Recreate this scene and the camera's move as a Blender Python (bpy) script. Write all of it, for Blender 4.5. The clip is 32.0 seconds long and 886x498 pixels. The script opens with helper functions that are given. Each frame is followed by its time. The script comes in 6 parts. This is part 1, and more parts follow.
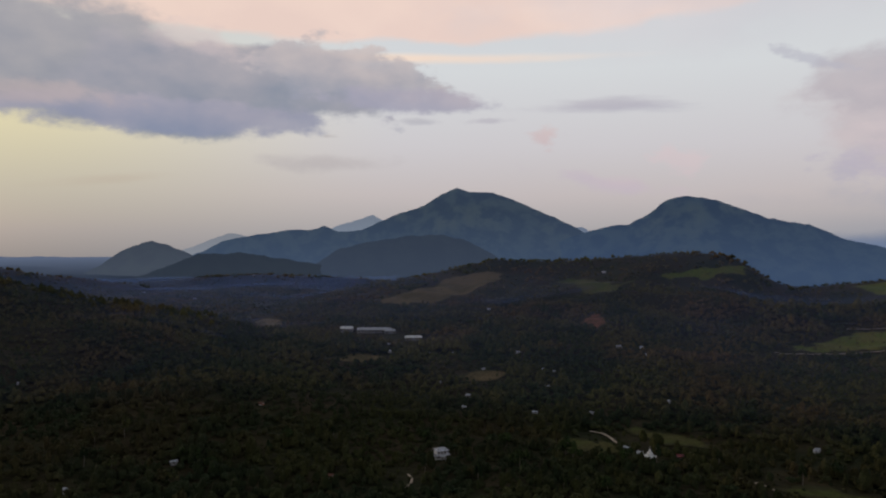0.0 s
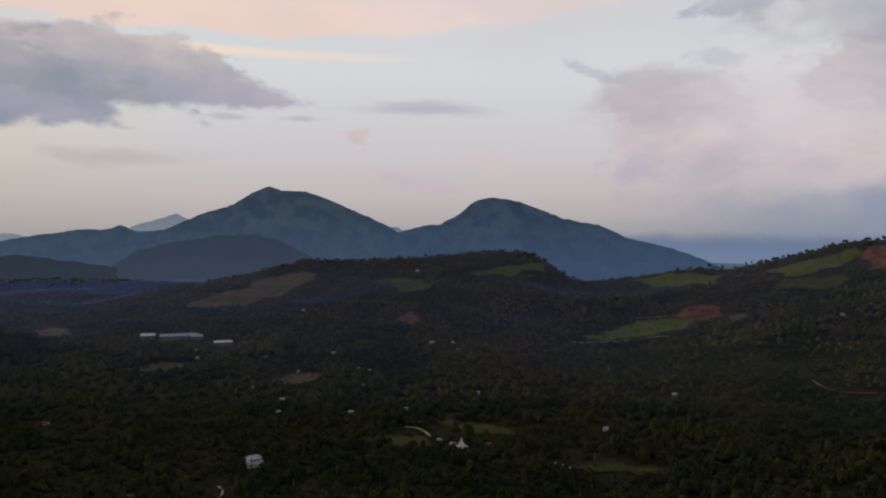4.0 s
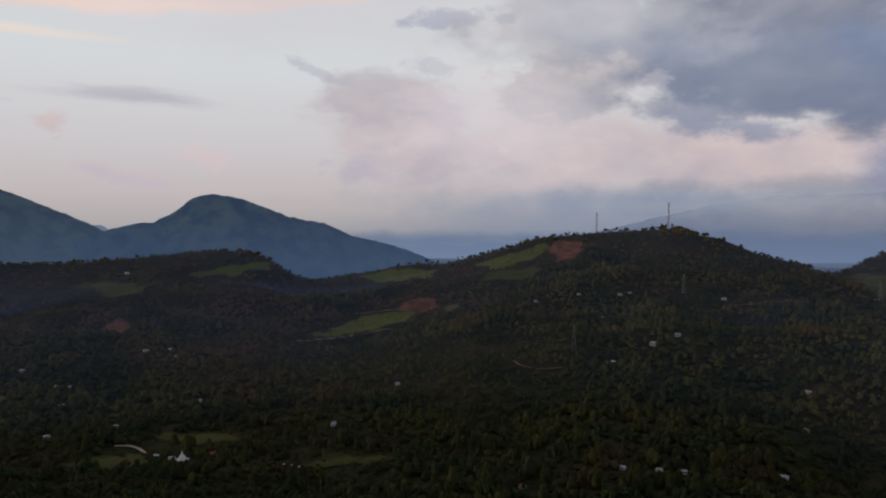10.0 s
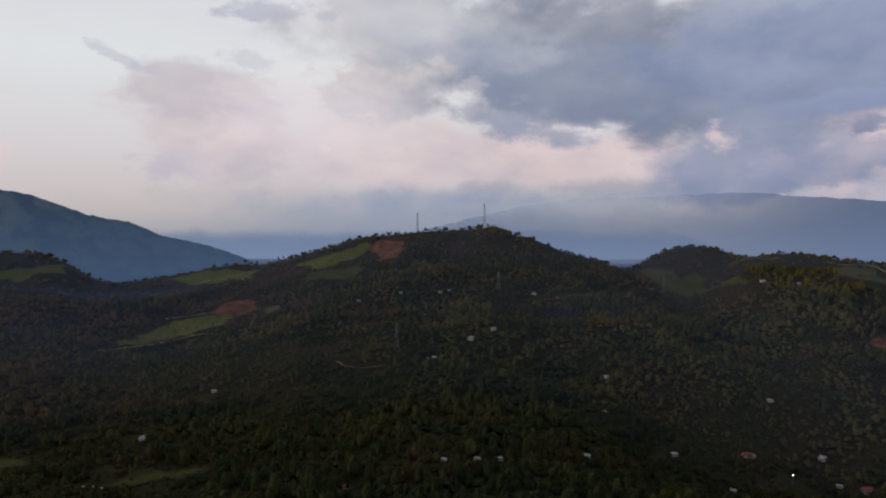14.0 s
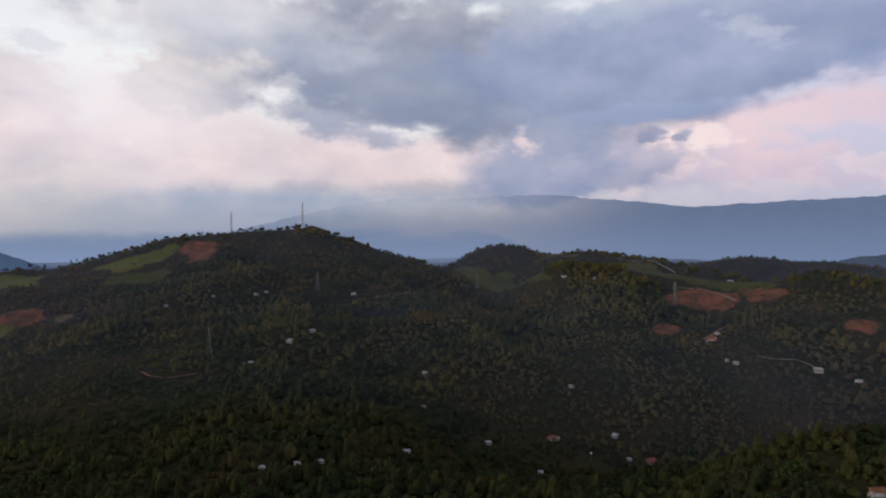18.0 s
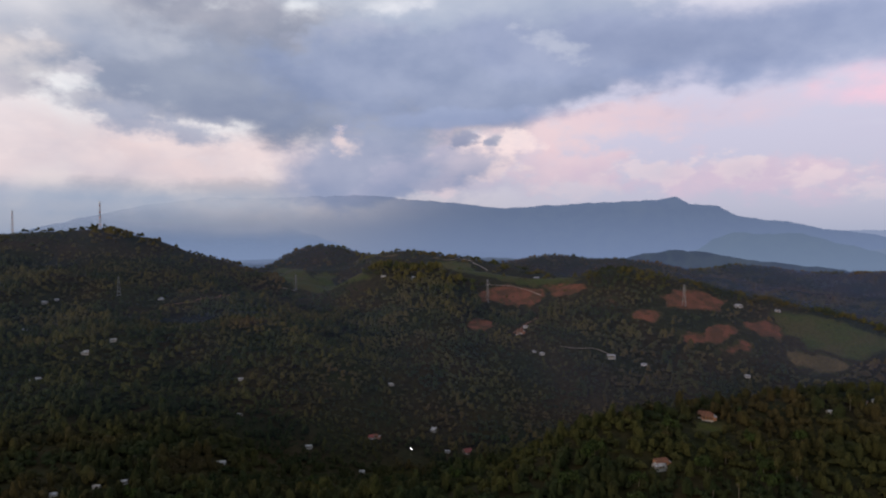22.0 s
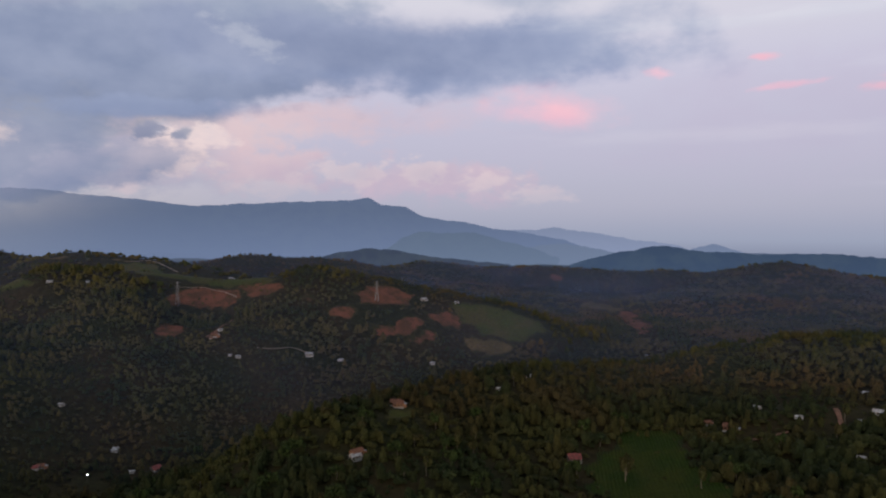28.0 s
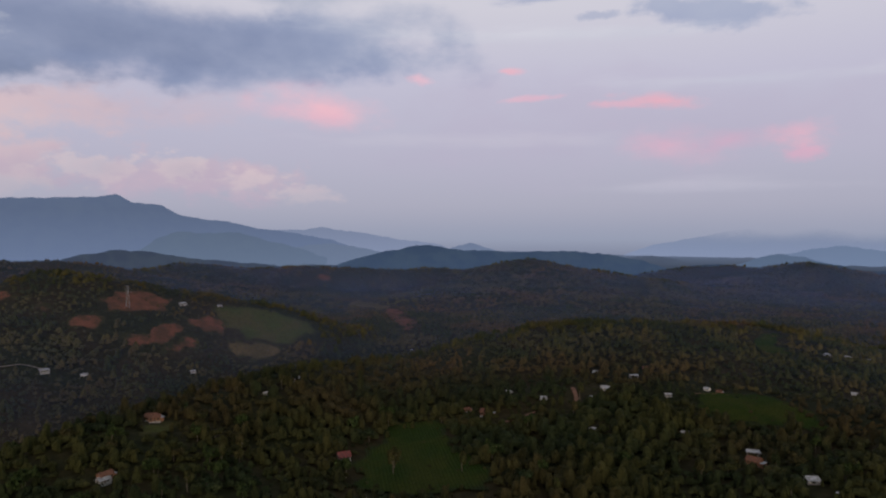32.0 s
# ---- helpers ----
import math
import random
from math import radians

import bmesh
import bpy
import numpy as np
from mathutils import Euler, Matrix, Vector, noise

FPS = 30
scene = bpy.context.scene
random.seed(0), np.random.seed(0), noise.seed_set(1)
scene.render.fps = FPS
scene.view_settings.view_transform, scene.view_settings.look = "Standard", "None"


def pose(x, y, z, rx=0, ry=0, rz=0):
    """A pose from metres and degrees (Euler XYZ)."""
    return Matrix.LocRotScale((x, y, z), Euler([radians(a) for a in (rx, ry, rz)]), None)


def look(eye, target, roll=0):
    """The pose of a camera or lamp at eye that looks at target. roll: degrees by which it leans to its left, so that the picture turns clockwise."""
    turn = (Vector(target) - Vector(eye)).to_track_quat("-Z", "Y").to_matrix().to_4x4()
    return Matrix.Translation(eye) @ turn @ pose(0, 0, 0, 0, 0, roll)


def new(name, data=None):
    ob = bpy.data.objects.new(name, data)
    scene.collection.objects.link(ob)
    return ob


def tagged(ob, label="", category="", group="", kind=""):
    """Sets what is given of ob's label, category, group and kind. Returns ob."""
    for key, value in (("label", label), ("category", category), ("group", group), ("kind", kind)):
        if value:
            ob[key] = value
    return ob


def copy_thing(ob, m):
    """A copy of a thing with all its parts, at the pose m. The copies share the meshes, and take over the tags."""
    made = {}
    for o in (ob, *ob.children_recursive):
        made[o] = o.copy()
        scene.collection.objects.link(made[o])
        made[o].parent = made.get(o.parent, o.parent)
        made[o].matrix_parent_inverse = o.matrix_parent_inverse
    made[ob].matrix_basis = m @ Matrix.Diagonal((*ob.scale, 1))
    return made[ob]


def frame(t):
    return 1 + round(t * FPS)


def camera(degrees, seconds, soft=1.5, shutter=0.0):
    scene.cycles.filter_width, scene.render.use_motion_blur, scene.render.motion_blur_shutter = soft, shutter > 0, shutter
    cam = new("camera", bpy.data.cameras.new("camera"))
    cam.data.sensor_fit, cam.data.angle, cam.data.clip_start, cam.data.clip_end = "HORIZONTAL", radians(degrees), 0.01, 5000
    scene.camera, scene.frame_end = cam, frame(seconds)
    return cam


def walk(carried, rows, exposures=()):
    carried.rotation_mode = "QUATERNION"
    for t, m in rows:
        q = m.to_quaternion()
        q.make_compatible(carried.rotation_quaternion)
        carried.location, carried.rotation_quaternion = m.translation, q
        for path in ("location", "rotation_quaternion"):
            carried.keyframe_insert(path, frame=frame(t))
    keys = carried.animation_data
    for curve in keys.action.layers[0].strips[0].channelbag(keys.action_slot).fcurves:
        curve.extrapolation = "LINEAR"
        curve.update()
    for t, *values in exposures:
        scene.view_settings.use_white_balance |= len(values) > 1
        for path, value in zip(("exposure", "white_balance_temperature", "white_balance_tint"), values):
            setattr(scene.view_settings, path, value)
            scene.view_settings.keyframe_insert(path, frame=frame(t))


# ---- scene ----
cam = camera(65.44, 32.0, soft=2.1)
EYE = 175.0
# seconds, yaw, pitch, roll of the hovering camera
PATH = [
    (0.0, 0.00, -1.42, -0.39),
    (0.5, -1.91, -1.41, -0.41),
    (1.0, -3.81, -1.40, -0.40),
    (1.5, -5.74, -1.40, -0.35),
    (2.0, -7.63, -1.42, -0.41),
    (2.5, -9.54, -1.39, -0.43),
    (3.0, -11.46, -1.39, -0.36),
    (3.5, -13.38, -1.37, -0.35),
    (5.5, -20.98, -1.35, -0.27),
    (6.0, -22.89, -1.37, -0.21),
    (6.5, -24.78, -1.37, -0.21),
    (7.0, -26.68, -1.38, -0.19),
    (7.5, -28.54, -1.40, -0.17),
    (8.0, -30.41, -1.41, -0.17),
    (8.5, -32.25, -1.42, -0.12),
    (9.0, -34.10, -1.40, -0.10),
    (9.5, -35.96, -1.42, -0.09),
    (10.0, -37.80, -1.42, -0.10),
    (10.5, -39.64, -1.43, -0.08),
    (11.0, -41.45, -1.44, -0.11),
    (11.5, -43.30, -1.43, -0.07),
    (12.0, -45.14, -1.43, -0.10),
    (12.5, -46.98, -1.43, -0.10),
    (13.0, -48.77, -1.42, -0.07),
    (13.5, -50.63, -1.44, -0.08),
    (14.0, -52.47, -1.44, -0.09),
    (14.5, -54.38, -1.44, -0.06),
    (16.5, -61.84, -1.46, -0.03),
    (17.0, -63.70, -1.45, 0.02),
    (17.5, -65.52, -1.45, -0.02),
    (18.0, -67.41, -1.44, 0.05),
    (18.5, -69.28, -1.46, 0.07),
    (19.0, -71.14, -1.46, 0.07),
    (19.5, -73.00, -1.46, 0.09),
    (20.0, -74.87, -1.45, 0.12),
    (20.5, -76.74, -1.44, 0.16),
    (21.0, -78.60, -1.43, 0.16),
    (21.5, -80.47, -1.45, 0.17),
    (22.0, -82.33, -1.44, 0.17),
    (22.5, -84.21, -1.46, 0.18),
    (23.0, -86.06, -1.46, 0.19),
    (23.5, -87.96, -1.47, 0.15),
    (24.0, -89.93, -1.48, 0.11),
    (24.5, -91.91, -1.48, 0.12),
    (25.0, -93.84, -1.51, 0.06),
    (25.5, -95.93, -1.50, 0.06),
    (27.5, -104.87, -1.55, 0.04),
    (28.0, -107.13, -1.56, 0.05),
    (28.5, -109.46, -1.57, 0.03),
    (29.0, -111.78, -1.56, 0.04),
    (29.5, -114.11, -1.57, 0.05),
    (30.0, -116.42, -1.58, 0.02),
    (30.5, -118.76, -1.57, 0.08),
    (31.0, -121.14, -1.59, 0.07),
    (31.5, -123.74, -1.59, 0.10),
    (32.0, -126.26, -1.59, 0.05),
]
walk(cam, [(t, pose(0, 0, EYE, 90 + pitch, roll, yaw)) for t, yaw, pitch, roll in PATH],
     exposures=[(0, -0.26), (10, -0.26), (14, -0.10), (19, 0.17), (25, 0.09), (28, -0.03), (32, -0.16)])

# ---------------------------------------------------------------- sky and light
world = bpy.data.worlds.new("dusk_sky")
scene.world = world
world.use_nodes = True
WN, WL = world.node_tree.nodes, world.node_tree.links
WN.clear()


def add_math(tree, op, a, b=None, c=None, clamp=False):
    n = tree.nodes.new("ShaderNodeMath")
    n.operation, n.use_clamp = op, clamp
    for i, v in enumerate((a, b, c)):
        if v is None:
            continue
        if isinstance(v, (int, float)):
            n.inputs[i].default_value = v
        else:
            tree.links.new(v, n.inputs[i])
    return n.outputs[0]


def add_mix(tree, fac, a, b, blend="MIX"):
    n = tree.nodes.new("ShaderNodeMix")
    n.data_type, n.blend_type = "RGBA", blend
    for i, v in ((0, fac), (6, a), (7, b)):
        if isinstance(v, (int, float)):
            n.inputs[i].default_value = v
        elif isinstance(v, tuple):
            n.inputs[i].default_value = (*v[:3], 1)
        else:
            tree.links.new(v, n.inputs[i])
    return n.outputs[2]


def add_step(tree, v, lo, hi, smooth=True):
    n = tree.nodes.new("ShaderNodeMapRange")
    n.interpolation_type = "SMOOTHSTEP" if smooth else "LINEAR"
    for i, s in ((0, v), (1, lo), (2, hi)):
        if isinstance(s, (int, float)):
            n.inputs[i].default_value = s
        else:
            tree.links.new(s, n.inputs[i])
    return n.outputs[0]


WT = world.node_tree
way = WN.new("ShaderNodeTexCoord").outputs["Generated"]
sep = WN.new("ShaderNodeSeparateXYZ")
WL.new(way, sep.inputs[0])
sx, sy, sz = sep.outputs
flat_len = add_math(WT, "SQRT", add_math(WT, "ADD", add_math(WT, "MULTIPLY", sx, sx), add_math(WT, "MULTIPLY", sy, sy)))
SKY_EL = add_math(WT, "MULTIPLY", add_math(WT, "ARCTAN2", sz, flat_len), 180 / math.pi)
SKY_AZ = add_math(WT, "MULTIPLY", add_math(WT, "ARCTAN2", add_math(WT, "MULTIPLY", sx, -1.0), sy), 180 / math.pi)


def sky_noise(scale, flatten, detail, rough, seed):
    m = WN.new("ShaderNodeMapping")
    m.inputs["Scale"].default_value = (scale, scale, scale * flatten)
    m.inputs["Location"].default_value = (seed, seed * 0.7, seed * 1.3)
    WL.new(way, m.inputs[0])
    n = WN.new("ShaderNodeTexNoise")
    n.inputs["Scale"].default_value, n.inputs["Detail"].default_value, n.inputs["Roughness"].default_value = 1, detail, rough
    WL.new(m.outputs[0], n.inputs[0])
    return n.outputs[0]


BILLOW = sky_noise(6.0, 1.8, 9, 0.54, 3.1)
PUFF = sky_noise(15.0, 1.8, 8, 0.58, 5.3)
SHADE_NOISE = sky_noise(7.0, 2.0, 6, 0.48, 9.7)
FINE = sky_noise(26.0, 2.0, 7, 0.6, 13.9)
WISP = sky_noise(5.0, 7.0, 8, 0.6, 21.0)
BILLOW = add_math(WT, "ADD", add_math(WT, "MULTIPLY", BILLOW, 0.75), add_math(WT, "MULTIPLY", PUFF, 0.25))
SHADE_NOISE = add_math(WT, "ADD", add_math(WT, "MULTIPLY", SHADE_NOISE, 0.7), add_math(WT, "MULTIPLY", sky_noise(19.0, 1.6, 5, 0.5, 31.0), 0.3))

nish = WN.new("ShaderNodeTexSky")
nish.sky_type, nish.sun_disc = "NISHITA", False
nish.sun_elevation, nish.sun_rotation = radians(9), radians(-56)
clear = add_mix(WT, 1.0, nish.outputs[0], (0.1, 0.1, 0.1), "MULTIPLY")


def ramp(value, stops):
    n = WN.new("ShaderNodeValToRGB")
    lo, hi = stops[0][0], stops[-1][0]
    el = n.color_ramp.elements
    while len(el) < len(stops):
        el.new(0.5)
    for e, (p, c) in zip(el, stops):
        e.position, e.color = (p - lo) / (hi - lo), (*c, 1)
    WL.new(add_step(WT, value, lo, hi, False), n.inputs[0])
    return n.outputs[0]


# clear dusk air from the horizon up: towards the sunset, in the middle, and away from it
glow = ramp(SKY_EL, [(-3, (0.25, 0.25, 0.27)), (0.0, (0.43, 0.41, 0.41)), (3, (0.59, 0.55, 0.46)), (8, (0.88, 0.79, 0.51)), (14, (0.82, 0.79, 0.66)), (30, (0.56, 0.62, 0.7)), (90, (0.3, 0.38, 0.5))])
middle = ramp(SKY_EL, [(-3, (0.330, 0.350, 0.430)), (0, (0.480, 0.460, 0.480)), (3, (0.660, 0.594, 0.605)), (7, (0.748, 0.715, 0.748)), (13, (0.825, 0.847, 0.869)), (30, (0.682, 0.704, 0.781)), (90, (0.330, 0.400, 0.520))])
away = ramp(SKY_EL, [(-3, (0.179, 0.208, 0.320)), (-0.8, (0.347, 0.386, 0.520)), (2, (0.452, 0.455, 0.590)), (6, (0.536, 0.515, 0.660)), (12, (0.619, 0.594, 0.740)), (18, (0.735, 0.713, 0.800)), (35, (0.546, 0.544, 0.660)), (90, (0.347, 0.396, 0.520))])
air = add_mix(WT, add_step(WT, SKY_AZ, 2, 36), middle, glow)
air = add_mix(WT, add_step(WT, add_math(WT, "MULTIPLY", SKY_AZ, -1.0), 62, 100), air, away)
air = add_mix(WT, 0.06, air, clear)

cg = bpy.data.node_groups.new("cloud_layer", "ShaderNodeTree")
for nm, ty in (("Base", "Color"), ("Az", "Float"), ("El", "Float"), ("Billow", "Float"), ("Tone", "Float"), ("CentreAz", "Float"), ("CentreEl", "Float"), ("Width", "Float"),
               ("Height", "Float"), ("Tilt", "Float"), ("Ragged", "Float"), ("Soft", "Float"), ("Shade", "Color"), ("Lit", "Color"), ("Cover", "Float")):
    cg.interface.new_socket(nm, in_out="INPUT", socket_type="NodeSocket" + ty)
cg.interface.new_socket("Sky", in_out="OUTPUT", socket_type="NodeSocketColor")
gi = cg.nodes.new("NodeGroupInput").outputs
du = add_math(cg, "SUBTRACT", gi["Az"], gi["CentreAz"])
dv = add_math(cg, "SUBTRACT", add_math(cg, "SUBTRACT", gi["El"], gi["CentreEl"]), add_math(cg, "MULTIPLY", du, gi["Tilt"]))
cu, cv = add_math(cg, "DIVIDE", du, gi["Width"]), add_math(cg, "DIVIDE", dv, gi["Height"])
far_off = add_math(cg, "SQRT", add_math(cg, "ADD", add_math(cg, "MULTIPLY", cu, cu), add_math(cg, "MULTIPLY", cv, cv)))
rag = add_math(cg, "MULTIPLY", add_math(cg, "SUBTRACT", gi["Billow"], 0.5), add_math(cg, "MULTIPLY", gi["Ragged"], 3.0))
body = add_math(cg, "ADD", add_math(cg, "SUBTRACT", 1.0, far_off), rag)
cover = add_math(cg, "MULTIPLY", add_step(cg, body, 0.0, gi["Soft"]), gi["Cover"])
tone = add_math(cg, "ADD", add_math(cg, "MULTIPLY_ADD", cv, 0.35, 0.45), add_math(cg, "MULTIPLY_ADD", gi["Tone"], 2.4, -1.2), clamp=True)
cl = add_mix(cg, tone, gi["Shade"], gi["Lit"])
cg.links.new(add_mix(cg, cover, gi["Base"], cl), cg.nodes.new("NodeGroupOutput").inputs[0])


def cloud(az, el, width, height, tilt, ragged, soft, shade, lit, cover):
    """One cloud at a bearing and height in degrees, with its half width and half height."""
    global air
    n = WN.new("ShaderNodeGroup")
    n.node_tree = cg
    for k, s in (("Base", air), ("Az", SKY_AZ), ("El", SKY_EL), ("Billow", FINE if width < 4.5 else WISP if height < 0.9 else PUFF if height < 2.6 else BILLOW), ("Tone", SHADE_NOISE)):
        WL.new(s, n.inputs[k])
    for k, v in (("CentreAz", az), ("CentreEl", el), ("Width", width), ("Height", height), ("Tilt", tilt), ("Ragged", ragged * (1.1 if width < 4.5 else 1.0)), ("Soft", soft), ("Shade", (*shade, 1)), ("Lit", (*lit, 1)), ("Cover", cover)):
        n.inputs[k].default_value = v
    air = n.outputs[0]


cloud(10.5, 24.4, 53.7, 9.78, 0.00, 0.10, 0.07, (1.002, 0.741, 0.649), (1.119, 0.840, 0.710), 0.85)
cloud(6.8, 14.0, 27.3, 0.56, 0.00, 0.30, 0.90, (1.150, 0.840, 0.635), (1.150, 0.910, 0.725), 0.75)
cloud(-26.5, 18.0, 32.0, 5.62, 0.00, 0.60, 0.90, (0.725, 0.710, 0.757), (0.857, 0.790, 0.823), 0.55)
cloud(28.5, 11.8, 15.8, 5.00, 0.00, 0.60, 0.28, (0.278, 0.309, 0.395), (0.497, 0.473, 0.495), 0.97)
cloud(16.6, 11.4, 16.8, 3.94, 0.00, 0.70, 0.28, (0.286, 0.323, 0.411), (0.521, 0.485, 0.520), 0.96)
cloud(8.2, 12.6, 8.6, 2.54, 0.12, 0.90, 0.35, (0.372, 0.393, 0.474), (0.773, 0.664, 0.635), 0.90)
cloud(3.1, 10.6, 8.8, 1.21, 0.02, 0.60, 0.50, (0.361, 0.382, 0.512), (0.551, 0.499, 0.565), 0.92)
cloud(20.8, 8.8, 15.3, 1.70, 0.00, 0.50, 0.40, (0.302, 0.336, 0.462), (0.499, 0.462, 0.538), 0.90)
cloud(30.0, 9.7, 7.0, 1.18, 0.00, 0.80, 0.80, (0.525, 0.450, 0.474), (0.635, 0.525, 0.512), 0.60)
cloud(19.2, 14.2, 5.0, 1.65, 0.20, 0.90, 0.80, (0.578, 0.525, 0.565), (0.875, 0.710, 0.679), 0.60)
cloud(-12.2, 10.1, 8.0, 0.80, 0.00, 0.70, 0.90, (0.499, 0.487, 0.578), (0.565, 0.525, 0.592), 0.75)
cloud(9.1, 5.6, 7.3, 0.92, -0.03, 0.60, 0.90, (0.525, 0.487, 0.499), (0.578, 0.525, 0.525), 0.60)
cloud(25.6, 3.8, 6.1, 0.59, -0.10, 0.60, 0.90, (0.592, 0.499, 0.404), (0.635, 0.525, 0.427), 0.40)
cloud(-8.4, 7.7, 1.4, 1.18, 0.00, 0.90, 0.90, (0.702, 0.525, 0.538), (0.781, 0.592, 0.578), 0.60)
cloud(2.1, 9.0, 2.3, 0.41, 0.00, 0.60, 0.90, (0.474, 0.474, 0.551), (0.525, 0.512, 0.565), 0.60)
cloud(9.5, 7.7, 1.1, 0.27, 0.00, 0.50, 0.90, (0.512, 0.474, 0.474), (0.551, 0.512, 0.512), 0.60)
cloud(-3.5, 9.1, 2.8, 0.36, -0.05, 0.60, 0.90, (0.525, 0.499, 0.578), (0.565, 0.538, 0.592), 0.60)
cloud(-34.7, 7.2, 8.5, 5.39, 0.00, 0.90, 0.50, (0.500, 0.460, 0.520), (0.740, 0.630, 0.640), 0.75)
cloud(-33.3, 10.4, 5.4, 3.10, 0.10, 1.00, 0.50, (0.470, 0.450, 0.520), (0.640, 0.580, 0.610), 0.80)
cloud(-28.0, 12.6, 2.8, 0.62, 0.35, 1.00, 0.70, (0.525, 0.525, 0.620), (0.592, 0.578, 0.649), 0.60)
cloud(-37.8, 9.6, 2.6, 2.19, 0.30, 0.90, 0.90, (0.512, 0.487, 0.606), (0.635, 0.565, 0.664), 0.60)
cloud(-13.4, 4.0, 7.3, 0.92, 0.18, 0.80, 0.90, (0.606, 0.538, 0.635), (0.741, 0.592, 0.649), 0.65)
cloud(-31.1, 4.8, 3.7, 1.84, 0.00, 1.00, 0.90, (0.499, 0.474, 0.592), (0.578, 0.525, 0.635), 0.60)
cloud(-18.9, 5.7, 2.8, 1.16, 0.00, 1.00, 0.90, (0.773, 0.635, 0.664), (0.840, 0.664, 0.679), 0.50)
cloud(-37.7, 17.0, 4.4, 1.07, -0.10, 0.70, 0.60, (0.474, 0.499, 0.606), (0.551, 0.565, 0.649), 0.85)
cloud(-42.8, 16.9, 1.2, 0.48, 0.00, 0.70, 0.60, (0.474, 0.512, 0.620), (0.538, 0.565, 0.649), 0.80)
cloud(-36.4, 13.3, 2.2, 1.28, 0.30, 1.00, 0.70, (0.565, 0.565, 0.649), (0.664, 0.635, 0.710), 0.60)
cloud(-44.1, 10.3, 2.0, 0.93, 0.20, 0.90, 0.60, (0.439, 0.462, 0.592), (0.525, 0.525, 0.635), 0.75)
cloud(-47.7, 6.9, 10.8, 6.25, 0.00, 0.90, 0.90, (0.578, 0.538, 0.635), (0.820, 0.710, 0.720), 0.75)
cloud(-54.2, 6.5, 21.3, 4.81, 0.00, 0.90, 0.80, (0.600, 0.540, 0.590), (0.800, 0.670, 0.660), 0.85)
cloud(-38.4, 6.9, 9.0, 4.07, 0.00, 1.00, 0.90, (0.604, 0.539, 0.617), (0.807, 0.658, 0.687), 0.60)
cloud(-64.2, 5.7, 15.0, 2.90, 0.00, 0.90, 0.70, (0.580, 0.500, 0.550), (0.840, 0.660, 0.640), 0.75)
cloud(-65.5, 3.4, 16.9, 1.25, 0.00, 0.80, 0.90, (0.347, 0.347, 0.406), (0.491, 0.428, 0.462), 0.70)
cloud(-73.0, 21.5, 27.0, 4.80, 0.00, 0.50, 0.60, (0.360, 0.400, 0.500), (0.550, 0.570, 0.660), 0.90)
cloud(-66.7, 13.6, 22.8, 6.87, 0.10, 0.70, 0.40, (0.179, 0.215, 0.313), (0.399, 0.401, 0.473), 0.96)
cloud(-50.9, 12.5, 9.7, 3.54, -0.10, 1.10, 0.30, (0.371, 0.392, 0.473), (0.730, 0.644, 0.632), 0.85)
cloud(-47.6, 16.0, 8.8, 3.85, 0.00, 0.90, 0.60, (0.434, 0.445, 0.507), (0.631, 0.591, 0.619), 0.75)
cloud(-45.8, 5.2, 3.6, 1.70, 0.00, 1.00, 0.70, (0.580, 0.520, 0.580), (0.880, 0.740, 0.720), 0.50)
cloud(-50.9, 6.3, 3.2, 1.50, 0.00, 1.00, 0.70, (0.580, 0.520, 0.580), (0.880, 0.740, 0.720), 0.45)
cloud(-55.1, 5.4, 4.0, 1.70, 0.00, 1.00, 0.70, (0.580, 0.520, 0.580), (0.880, 0.740, 0.720), 0.50)
cloud(-57.6, 7.9, 3.4, 1.40, 0.00, 1.00, 0.70, (0.580, 0.520, 0.580), (0.880, 0.740, 0.720), 0.60)
cloud(-61.5, 6.4, 3.8, 1.50, 0.00, 1.00, 0.70, (0.580, 0.520, 0.580), (0.880, 0.740, 0.720), 0.50)
cloud(-65.8, 5.6, 4.2, 1.40, 0.00, 1.00, 0.70, (0.580, 0.520, 0.580), (0.880, 0.740, 0.720), 0.50)
cloud(-69.2, 4.7, 3.4, 1.20, 0.00, 1.00, 0.70, (0.580, 0.520, 0.580), (0.880, 0.740, 0.720), 0.45)
cloud(-40.2, 4.6, 3.6, 1.80, 0.00, 1.00, 0.70, (0.580, 0.520, 0.580), (0.880, 0.740, 0.720), 0.35)
cloud(-34.8, 5.9, 3.8, 2.40, 0.00, 1.00, 0.70, (0.580, 0.520, 0.580), (0.880, 0.740, 0.720), 0.35)
cloud(-58.8, 9.4, 11.7, 1.16, 0.10, 0.90, 0.70, (0.352, 0.371, 0.462), (0.515, 0.479, 0.531), 0.75)
cloud(-64.9, 11.9, 18.7, 4.42, 0.03, 0.70, 0.40, (0.212, 0.251, 0.366), (0.324, 0.362, 0.462), 0.95)
cloud(-41.9, 9.4, 11.8, 4.75, 0.00, 0.90, 0.90, (0.745, 0.687, 0.730), (0.888, 0.791, 0.807), 0.70)
cloud(-53.8, 15.3, 12.6, 3.29, 0.10, 1.00, 0.60, (0.352, 0.392, 0.507), (0.604, 0.604, 0.645), 0.75)
cloud(-60.8, 8.0, 6.3, 1.35, 0.10, 0.80, 0.60, (0.262, 0.305, 0.429), (0.402, 0.423, 0.531), 0.80)
cloud(-85.6, 15.4, 21.9, 5.41, -0.12, 0.70, 0.40, (0.296, 0.357, 0.503), (0.470, 0.510, 0.613), 0.95)
